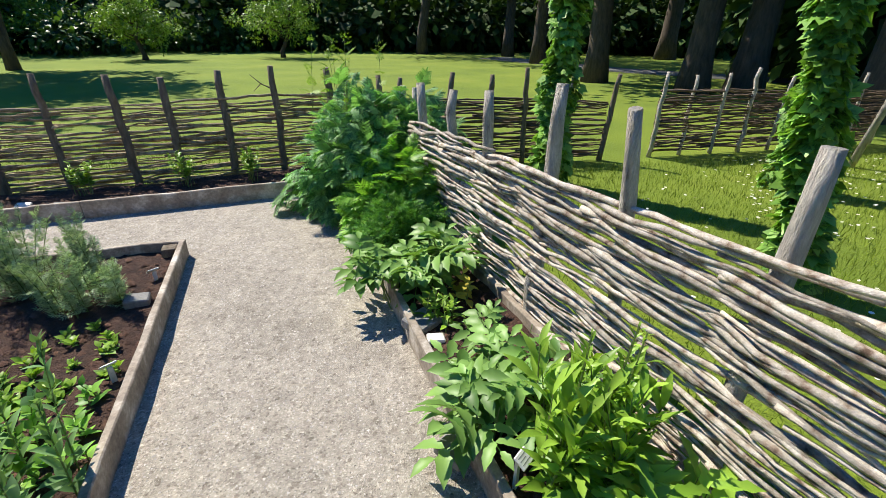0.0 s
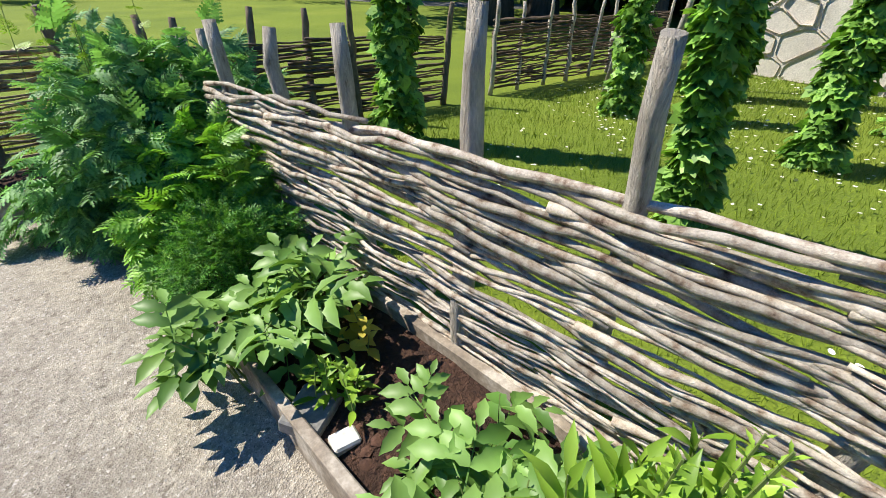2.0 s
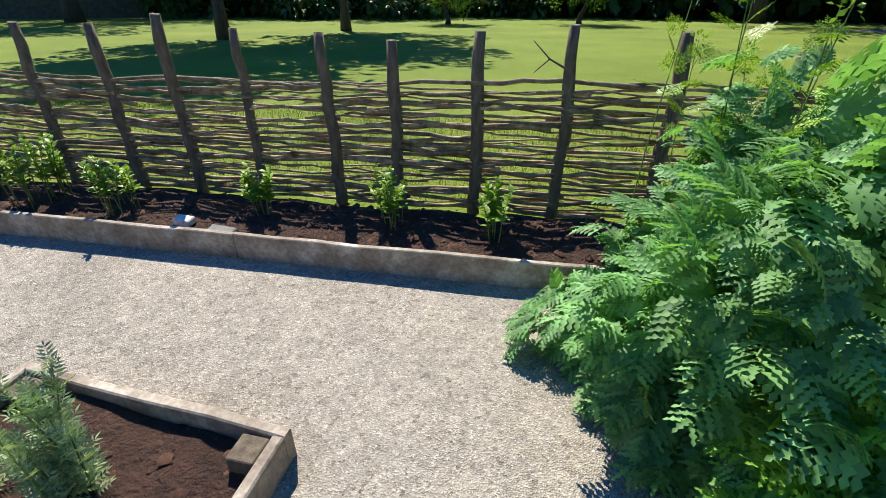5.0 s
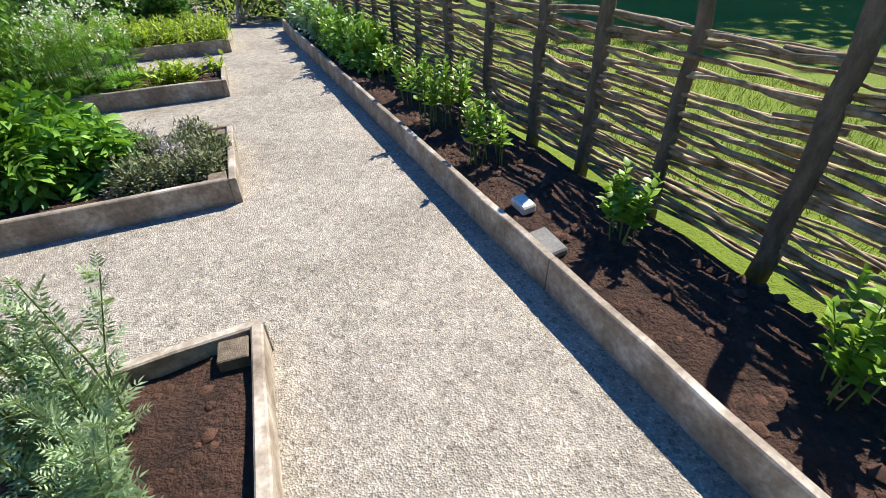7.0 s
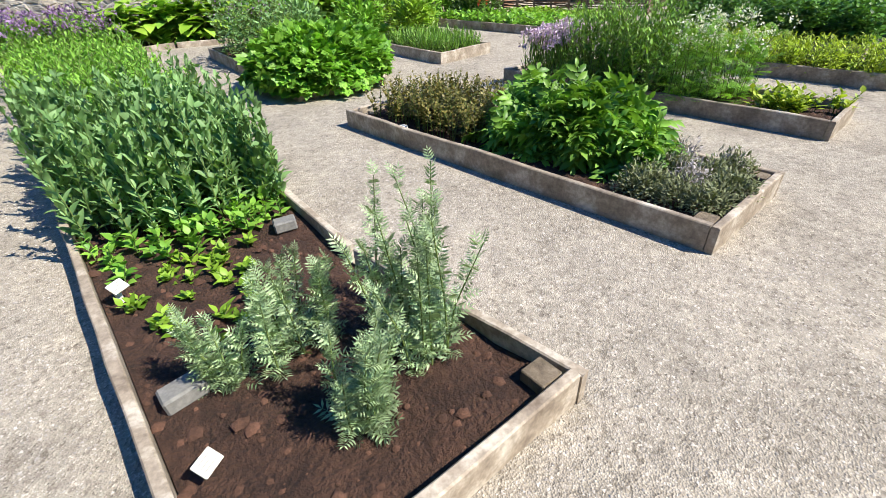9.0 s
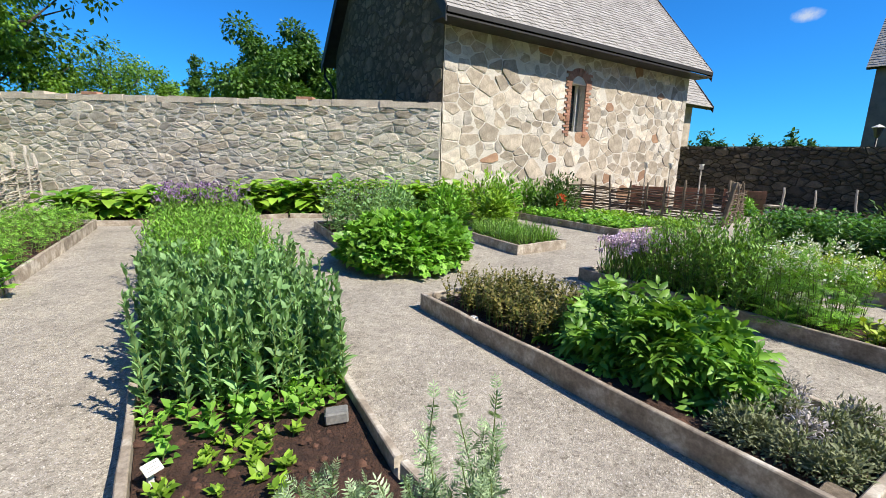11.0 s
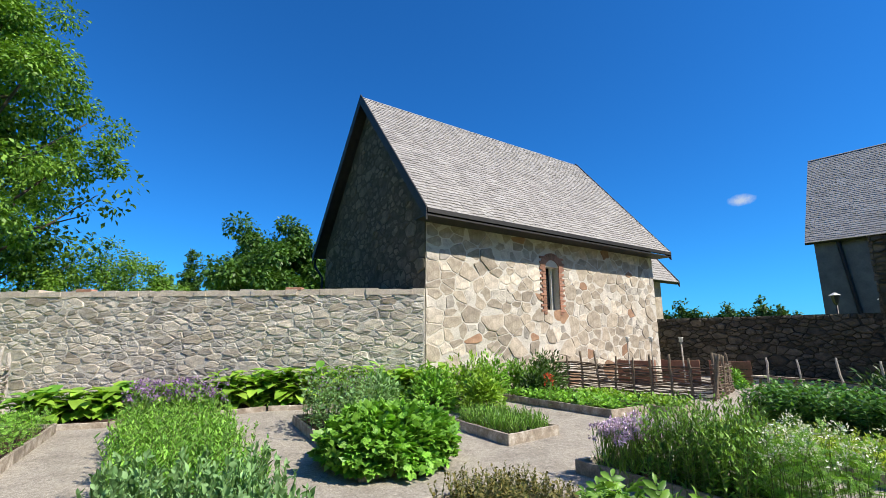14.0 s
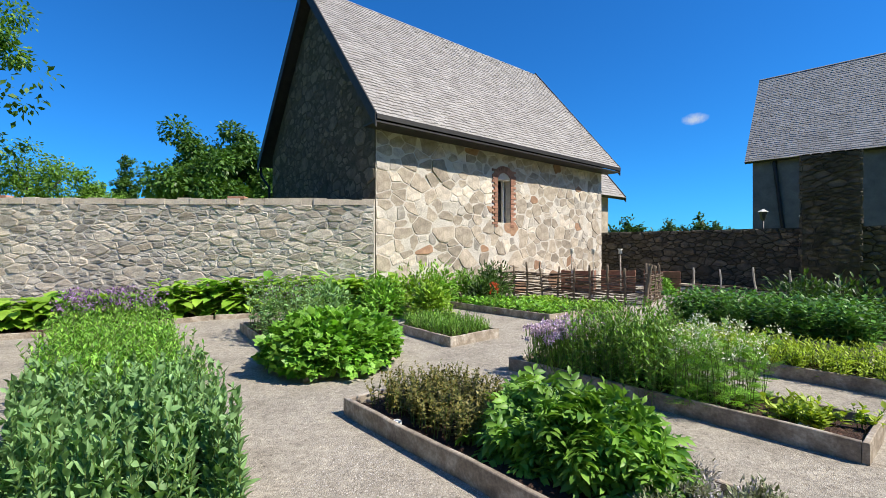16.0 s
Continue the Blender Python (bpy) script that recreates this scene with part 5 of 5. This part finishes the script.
herb("yellow_leaves", 0.4, 3.15, 0.13, "plant with yellowed dying leaves", "herb", 321, disc_roots(0.08, 5, g), 0.2, OVAL, 0.1, 5, L_YELLOW, 0.3, 0.4, 0.2)
herb("tall_dock", 0.98, 1.98, 0.13, "tall upright lance-leaved green plant", "herb", 322, disc_roots(0.22, 34, g), 0.46, DOCKLEAF, 0.18, 11, L_DOCK, 0.05, 0.22, 1.0, 0.0, 0.3, 0.005)
herb("dock_spire", 1.05, 2.0, 0.13, "single tall leafy flower spire", "herb", 323, [(0, 0), (0.05, 0.04), (-0.1, 0.06)], 0.9, WAVY, 0.13, 36, L_DOCK, 0.1, 0.06, 0.8, 0.0, 0.75, 0.008)
herb("sow_thistle", 1.28, 1.6, 0.13, "bright green toothed-leaf rosette plant", "herb", 324, disc_roots(0.26, 26, g), 0.26, WAVY, 0.2, 7, L_DOCK, 0.0, 0.5, 0.5, 0.1, 0.2)
herb("sow_thistle", 1.6, 1.05, 0.13, "bright green toothed-leaf rosette plant", "herb", 325, disc_roots(0.26, 26, g), 0.26, WAVY, 0.2, 7, L_DOCK, 0.0, 0.5, 0.5, 0.1, 0.2)
east_south = [(1.85, -1.0), (3.3, -4.4), (4.7, -4.1), (2.8, -0.7)]
cx, cy, rt = poly_roots(east_south, 300, g, 0.02)
herb("strawberry_border", cx, cy, 0.13, "low dense green border plants along the fence", "herb", 326, rt, 0.38, SMALLFROND, 0.14, 7, L_FERN, 0.2, 0.4, 0.5)
cx, cy, rt = poly_roots([(1.3, 0.4), (1.75, -1.0), (2.8, -0.7), (2.1, 0.5)], 30, g, 0.0)
herb("lobed_herb", cx, cy, 0.13, "low lobed-leaf green plants spilling over the plank", "herb", 327, rt, 0.28, LOBED, 0.16, 6, L_FERN, 0.1, 0.5, 0.4)
# north border: small sprouting bushes
for i in range(12):
    x = (-2.16, -2.82, -3.59, -4.45, -5.05, -5.55, -6.1, -6.6, -7.2, -7.8, -8.4, -9.0)[i]
    y = 5.0 + (x + 2.5) * 0.61 + 0.06 * g.normal()
    big = i in (4, 7, 8, 9, 10, 11)
    herb("young_bush", x, y + 0.1, 0.18, "young bushy plant with bright green shoots in dark soil", "bush", 330 + i, disc_roots(0.2 if big else 0.13, 20 if big else 10, g), 0.42 if big else 0.32, OVAL, 0.075, 18, L_LIME, 0.3, 0.25, 0.6, group="young bushes by the north fence")
for i in range(7):
    x = -6.6 - 0.45 * i
    mound("clipped_bush", x, 2.6 + (x + 6.6) * 0.6, 0.18, "grey-green rounded herb bush by the fence", "bush", 350 + i, 0.25, 0.25, 0.4, OVAL, 0.06, 700, L_MID if i < 3 else L_SILVER, 0.0, 0.4, 10)

# bed A: wormwood, seedlings, poppies, loosestrife, comfrey
for i, (x, y, n, hh, r) in enumerate(((-2.44, 2.78, 20, 0.6, 0.15), (-1.98, 2.7, 11, 0.4, 0.14), (-2.18, 3.06, 9, 0.42, 0.09), (-1.75, 2.72, 5, 0.3, 0.07))):
    herb("wormwood", x, y, 0.1, "silvery wormwood with finely cut leaves on upright stems", "herb", 360 + i, disc_roots(r, n, g), hh, WORM, 0.078, 30, L_SILVER, 0.05, 0.24, 0.9, 0, 0.35, 0.004, "wormwood plants", spray=0.3)
for i in range(26):
    x, y = scatter(shrink([(-1.5, 2.9), (-2.0, 2.3), (-1.9, 1.6), (-1.0, 1.9)], 0.1), 1, g)[0]
    herb("seedling", x, y, 0.1, "small yellow-green seedling in bare soil", "seedling", 370 + i, disc_roots(0.02, 2, g), 0.07, OVAL, 0.07, 6, L_LIME, 0.2, 0.6, 0.75, group="seedlings in the bare soil")
cx, cy, rt = poly_roots([(-1.2, 2.1), (-1.45, 1.85), (-1.9, 1.5), (-1.85, 1.3), (-0.92, 1.65)], 46, g, 0.0)
herb("broad_seedlings", cx, cy, 0.1, "pale green broad-leaved young plants", "herb", 399, rt, 0.14, OVAL, 0.085, 8, L_FERN, 0.05, 0.5, 0.75)
cx, cy, rt = poly_roots([(-1.95, 1.4), (-1.3, -0.15), (-0.05, 0.15), (-0.92, 1.75)], 330, g, 0.02)
herb("opium_poppies", cx, cy, 0.1, "dense stand of grey-green budding poppies", "poppies", 400, rt, 0.62, CLASP, 0.1, 22, L_POPPY, 0.1, 0.1, 1.12, 0, 0.4, 0.004, tops=(OVAL, 2, 0.01, 0.05, L_POPPY))
cx, cy, rt = poly_roots([(-1.3, -0.15), (0.35, -3.5), (1.7, -3.3), (-0.05, 0.15)], 640, g, 0.0)
herb("bushy_herbs", cx, cy, 0.1, "bushy fresh-green herbs with small leaves", "herb", 401, rt, 0.56, LANCE, 0.095, 18, L_FERN, 0.1, 0.25, 0.7)
cx, cy, rt = poly_roots([(0.35, -3.5), (0.8, -4.4), (2.2, -4.15), (1.7, -3.3)], 110, g, 0.0)
herb("purple_flowers", cx, cy, 0.1, "tall stems with purple flower heads", "flowers", 402, rt, 0.76, LANCE, 0.14, 9, L_MID, 0.1, 0.15, 0.8, tops=(DIAMOND, 14, 0.045, 0.04, PURPLE))
# big-leaved plants below the wall
for i in range(26):
    x = 4.4 - 0.31 * i
    y = (-5.35 - 0.42 * (4.3 - x) if x > 0.6 else -6.95) + 0.14 * g.normal()
    tall = 0.5 if x > 1.6 else 0.72
    herb("elecampane", x, y - 0.2, 0.09, "big-leaved bright green plant below the stone wall", "herb", 410 + i, disc_roots(0.26, 13, g), tall, BROAD, 0.4, 7, L_DOCK if i % 4 else L_FERN, 0.15, 0.35, 0.35, 0.0, 0.2, 0.01, "big-leaved plants by the wall")
# bed G: lovage bush, blue flowers
mound("lovage_bush", -2.15, -2.25, 0.14, "dense rounded bush of bright green lobed leaves", "bush", 430, 0.85, 0.95, 0.58, LOBED, 0.1, 4800, L_FERN, 0.1, 0.4, 30, 0, 0.08, 0.9)
cx, cy, rt = poly_roots([(-1.9, -3.3), (-1.75, -5.2), (-0.5, -4.9), (-1.0, -3.4)], 120, g, 0.0)
herb("blue_flowered_herb", cx, cy, 0.14, "tall dusky green herbs with small blue flowers", "herb", 431, rt, 0.85, OVAL, 0.1, 12, L_POPPY, 0.1, 0.2, 0.6, tops=(DIAMOND, 3, 0.05, 0.03, PURPLE))
# bed B: bronze herb, valerian, thyme
cx, cy, rt = poly_roots([(-3.2, 0.85), (-4.0, 0.4), (-3.35, -0.7), (-2.5, -0.3)], 330, g, 0.06)
herb("bronze_herb", cx, cy, 0.14, "low bronze-brown leafy herb", "herb", 440, rt, 0.3, OVAL, 0.055, 16, L_BROWN, 0.1, 0.35, 0.6)
mound("ferny_bush", -3.92, 1.06, 0.14, "lush green bush with divided leaves", "bush", 441, 0.36, 0.62, 0.37, ANGEL, 0.15, 1300, L_MID, 0.15, 0.5, 30, 30, 0.2, 0.3)
for i, (x, y) in enumerate(scatter(shrink([(-4.05, 2.4), (-4.85, 2.0), (-4.45, 1.4), (-3.7, 1.75)], 0.08), 22, g)):
    mound("thyme_cushion", x, y, 0.14, "grey-green thyme cushion with faded flowers", "herb", 442 + i, 0.11, 0.11, 0.16, LANCE, 0.032, 560, L_THYME if i % 5 else L_BLOOM, -0.2, 0.5, 8)
# bed C: chives, tall herbs, umbels, lime seedlings
cx, cy, rt = poly_roots([(-4.65, -0.75), (-5.45, -1.1), (-5.15, -1.55), (-4.4, -1.25)], 170, g, 0.05)
herb("flowering_chives", cx, cy, 0.14, "clump of chives with lilac flower heads", "chives", 470, rt, 0.5, NEEDLE, 0.16, 7, L_MID, 0.0, 0.15, 1.25, 0, 0.5, 0.003, tops=(DIAMOND, 26, 0.03, 0.034, LILAC))
cx, cy, rt = poly_roots([(-5.2, 0.2), (-6.0, -0.2), (-5.45, -1.1), (-4.65, -0.75)], 260, g, 0.05)
herb("tall_herbs", cx, cy, 0.14, "tall grey-green herbs with thin stems", "herb", 471, rt, 0.8, LANCE, 0.09, 22, L_MID, 0.05, 0.25, 0.8)
cx, cy, rt = poly_roots([(-5.6, 0.75), (-6.3, 0.4), (-5.95, -0.2), (-5.2, 0.2)], 75, g, 0.05)
herb("white_umbels", cx, cy, 0.14, "feathery plants with flat cream flower umbels", "flowers", 472, rt, 0.68, FERN, 0.14, 8, L_FERN, 0.0, 0.2, 0.7, tops=(DIAMOND, 16, 0.055, 0.026, CREAM))
for i, (x, y) in enumerate(scatter(shrink([(-6.0, 1.4), (-6.65, 1.1), (-6.3, 0.45), (-5.6, 0.8)], 0.08), 9, g)):
    herb("yellow_seedling", x, y, 0.14, "yellow-green young herb in bare soil", "herb", 473 + i, disc_roots(0.07, 7, g), 0.17, OVAL, 0.095, 7, L_GOLD, 0.15, 0.4, 0.7, group="yellow-green young herbs")
# bed D, E, F, H, I
cx, cy, rt = poly_roots(BED_D, 420, g, 0.09)
herb("low_lavender", cx, cy, 0.14, "low even blue-green herb carpet", "herb", 490, rt, 0.24, NEEDLE, 0.14, 7, L_MID, 0.0, 0.2, 1.0)
cx, cy, rt = poly_roots(BED_E, 560, g, 0.0)
herb("lime_hedge", cx, cy, 0.14, "low lime-green border herb", "herb", 491, rt, 0.32, LANCE, 0.085, 15, L_GOLD, 0.0, 0.25, 0.7)
cx, cy, rt = poly_roots(BED_F, 300, g, 0.08)
herb("leafy_greens", cx, cy, 0.14, "low leafy green vegetables", "herb", 492, rt, 0.2, OVAL, 0.15, 5, L_FERN, 0.0, 0.4, 0.6)
herb("red_poppy", -5.6, -6.2, 0.14, "red flowers among the herbs", "flowers", 493, disc_roots(0.25, 8, g), 0.55, LANCE, 0.12, 6, L_MID, 0.0, 0.2, 0.6, tops=(OVAL, 6, 0.03, 0.06, RED))
cx, cy, rt = poly_roots(BED_I, 200, g, 0.08)
herb("leafy_greens", cx, cy, 0.14, "low leafy green vegetables", "herb", 494, rt, 0.18, OVAL, 0.15, 5, L_LIME, 0.0, 0.4, 0.6)
cx, cy, rt = poly_roots(BED_H, 620, g, 0.0)
herb("dark_hedge", cx, cy, 0.14, "dense dark-green leafy hedge", "hedge", 495, rt, 0.62, OVAL, 0.13, 14, L_HEDGE, 0.0, 0.25, 0.5)
for i, (x, y, r, h, m) in enumerate(((-3.0, -6.3, 0.6, 0.8, L_FERN), (-3.9, -6.7, 0.65, 1.0, L_LIME), (-4.6, -7.9, 0.5, 1.0, L_FERN), (-1.8, -6.2, 0.6, 0.75, L_POPPY), (-5.4, -8.2, 0.5, 0.9, L_MID), (-6.3, -8.6, 0.6, 1.05, L_DARK),
                                    (-4.0, -5.6, 0.45, 0.75, L_LIME), (-5.8, -7.5, 0.5, 0.7, L_DARK), (-10.9, -0.9, 0.7, 1.1, L_DARK), (-10.9, 0.4, 0.7, 1.2, L_DARK), (-11.2, -2.6, 0.7, 0.9, L_DARK), (-11.6, -3.9, 0.8, 0.9, L_DARK), (-12.3, -9.2, 0.3, 0.5, L_FERN))):
    mound("herb_bush", x, y, 0.0, "leafy herb bush at the back of the garden", "bush", 500 + i, r, r, h, LANCE, 0.14, 1500, m, 0.0, 0.45, 20)

# ---- hop poles ----
HOPS = ((1.15, 6.25, 2.9), (2.85, 4.0, 2.4), (4.05, 6.6, 2.6), (4.75, 4.6, 2.2), (6.5, 5.0, 2.6), (6.05, 6.95, 2.6), (5.6, 2.6, 2.5))
for i, (x, y, h) in enumerate(HOPS):
    gg = np.random.default_rng(600 + i)
    lx, ly = ((0.01, 0.0), (-0.24, -0.1), (-0.03, 0.02))[min(i, 2)]
    t = base("hop_plant", x, y, 0, "hop vine with lobed leaves climbing a pole", "hop plant", "hop poles")
    part("pole", Build().tube([(0, 0, 0), (0.02 + lx * h * 0.5, ly * h * 0.5, h * 0.5), (0.03 + lx * h, 0.02 + ly * h, h)], [0.04, 0.035, 0.03], 8).mesh("pole", BARKPOST, True), None, t, "brown wooden pole")
    n = 1300
    z = gg.uniform(0.02, h * 0.97, n)
    az = gg.uniform(0, 6.3, n)
    w = (0.18, 0.115, 0.17, 0.16)[min(i, 3)] * (1.15 - 0.5 * z / h) * (1 + 0.35 * np.sin(7 * z + 2 * az + i)) * gg.random(n) ** 0.5
    P = np.stack([w * np.cos(az) + lx * z, w * np.sin(az) + ly * z, z], 1)
    D = np.stack([np.cos(az), np.sin(az), -0.35 - 0.4 * gg.random(n)], 1) + gg.normal(0, 0.55, (n, 3))
    U = np.stack([np.cos(az), np.sin(az), 0.9 * np.ones(n)], 1) + gg.normal(0, 0.45, (n, 3))
    foliage("leaves", LOBED, P, D, U, 0.11 * gg.uniform(0.5, 1.3, n), L_HOP, t)
    b = Build()
    for k in range(3):
        b.tube([(0.05 * math.cos(q * 2.2 + k * 2) + lx * h * q / 14, 0.05 * math.sin(q * 2.2 + k * 2) + ly * h * q / 14, h * q / 14) for q in range(15)], [0.006] * 15, 4)
    part("vines", b.mesh("vines", STEM), None, t)
for x, y, x2, y2 in ((4.55, 7.75, 4.8, 7.65), (5.6, 7.9, 5.95, 7.8)):
    st = base("stake", x, y, 0, "slanting grey wooden stake in the hop yard", "stake", "leaning stakes")
    part("pole", Build().tube([(0, 0, 0), (x2 - x, y2 - y, 2.6)], [0.05, 0.035], 8).mesh("pole", POST, True), None, st)


# ---- plant labels, slabs, bench ----
def label_sign(x, y, z, rz, h=0.16):
    s = base("plant_label", x, y, z, "small white slanted plant label on a stake", "plant label", "white plant labels", rz)
    part("stake", Build().box(-0.012, -0.006, -0.05, 0.012, 0.006, h).mesh("stake", WHITE), None, s)
    m = Matrix.Translation((0, -0.02, h)) @ Matrix.Rotation(radians(35), 4, "X")
    part("plate", Build().box(-0.036, -0.028, -0.004, 0.036, 0.028, 0.006, m).mesh("plate", WHITE, False, 0.003), None, s)
    b = Build()
    for k in range(3):
        b.box(-0.027, 0.013 - k * 0.013, 0.0065, 0.025 - 0.014 * (k % 2), 0.0155 - k * 0.013, 0.0068, m)
    part("print", b.mesh("print", SLATE), None, s, "illegible black print")


label_sign(0.74, 1.84, 0.14, 60, 0.19)
label_sign(-1.22, 2.14, 0.12, 240, 0.1)
label_sign(-1.74, 3.09, 0.12, 240, 0.07)


def slab(x, y, z, w, d, h, rz, mat, label):
    s = part("stone_block", Build().box(-w / 2, -d / 2, 0, w / 2, d / 2, h).mesh("stone_block", mat, False, 0.008))
    s.matrix_world = pose(x, y, z, 6, 4, rz)
    tagged(s, label, "stone", "small slabs in the beds")


slab(0.3, 2.685, 0.135, 0.1, 0.075, 0.05, 20, WHITE, "small white stone block in the soil")
slab(0.19, 2.84, 0.13, 0.2, 0.16, 0.06, 60, SLATE, "flat grey slate in the soil")
slab(0.5, 2.0, 0.12, 0.16, 0.14, 0.05, 60, SLATE, "flat grey slate in the soil")
slab(-3.86, 4.06, 0.15, 0.12, 0.08, 0.05, 30, WHITE, "small white stone block in the soil")
slab(-3.52, 4.14, 0.14, 0.18, 0.12, 0.05, 30, SLATE, "flat grey slab on the border soil")
slab(-1.9, 1.68, 0.13, 0.12, 0.1, 0.06, 10, SLATE, "small grey stone in the bed")
slab(-1.62, 2.78, 0.13, 0.14, 0.1, 0.06, 30, SLATE, "small grey stone in the bed")
slab(-2.78, 0.3, 0.15, 0.1, 0.07, 0.05, 30, WHITE, "small white stone block in the soil")
slab(-5.95, 0.95, 0.15, 0.12, 0.08, 0.05, 30, WHITE, "small white stone block in the soil")

bench = base("garden_bench", -10.15, 0.0, 0, "rustic grey plank bench on crossed rough legs", "bench", "", 100)
part("seat", Build().box(-0.62, -0.17, 0.44, 0.62, 0.17, 0.49).mesh("seat", BOARD, False, 0.008), None, bench)
for sx in (-0.45, 0.45):
    for sy in (-0.14, 0.14):
        part("leg", Build().tube([(sx * 1.1, sy * 1.3, 0), (sx, sy * 0.6, 0.44)], [0.028, 0.024], 7).mesh("leg", POST, True), None, bench)
    part("brace", Build().tube([(sx * 1.05, 0, 0.16), (sx * 0.3, 0, 0.43)], [0.022, 0.02], 7).mesh("brace", POST, True), None, bench)


# ---- by the chapel ----
for i, (x, y) in enumerate(((-9.2, -9.4), (-9.75, -9.05), (-10.4, -8.6))):
    st = base("capped_stake", x, y, 0, "slim stake with a pale upturned pot on top", "stake", "capped stakes")
    part("pole", Build().tube([(0, 0, 0), (0.02, 0, 1.4)], [0.025, 0.02], 7).mesh("pole", POST, True), None, st)
    part("pot", Build().tube([(0.02, 0, 1.4), (0.02, 0, 1.5), (0.02, 0, 1.55)], [0.06, 0.05, 0.08], 9).mesh("pot", WHITE, True), None, st, "pale clay pot")
for i, (x, y) in enumerate(((-9.9, -10.4), (-11.3, -10.2), (-12.4, -9.4))):
    bx = base("wooden_crate", x, y, 0, "red-brown wooden planting crate near the wall", "crate", "wooden crates", -35)
    for k in range(3):
        part("board", Build().box(-0.55, -0.02, 0.1 + k * 0.24, 0.55, 0.02, 0.32 + k * 0.24).mesh("board", CRATE, False, 0.005), None, bx)
        part("board", Build().box(-0.55, -0.6, 0.1 + k * 0.24, -0.51, -0.03, 0.32 + k * 0.24).mesh("board", CRATE, False, 0.005), None, bx)
        part("board", Build().box(0.51, -0.6, 0.1 + k * 0.24, 0.55, -0.03, 0.32 + k * 0.24).mesh("board", CRATE, False, 0.005), None, bx)
    for sx in (-0.5, 0.5):
        part("leg", Build().box(sx - 0.04, -0.12, 0, sx + 0.04, -0.03, 0.82).mesh("leg", CRATE), None, bx)
seat = base("log_bench", -12.6, -7.9, 0, "low dark plank bench by the gravel", "bench", "", 110)
part("seat", Build().box(-0.6, -0.16, 0.42, 0.6, 0.16, 0.47).mesh("seat", BOARD, False, 0.006), None, seat)
for sx in (-0.42, 0.42):
    part("leg", Build().tube([(sx * 1.2, 0, 0), (sx, 0, 0.42)], [0.04, 0.035], 7).mesh("leg", BARKPOST, True), None, seat)

# a broken twig on one of the fence posts
tw = base("dry_twig", -2.165, 5.9, 1.08, "dry forked twig sticking out from a fence post", "twig")
part("twig", Build().tube([(0, 0, 0), (-0.1, -0.06, 0.06), (-0.2, -0.1, 0.16)], [0.009, 0.006, 0.003], 5).tube([(-0.1, -0.06, 0.06), (-0.17, -0.12, -0.02)], [0.006, 0.003], 5).mesh("twig", BARKPOST), None, tw)
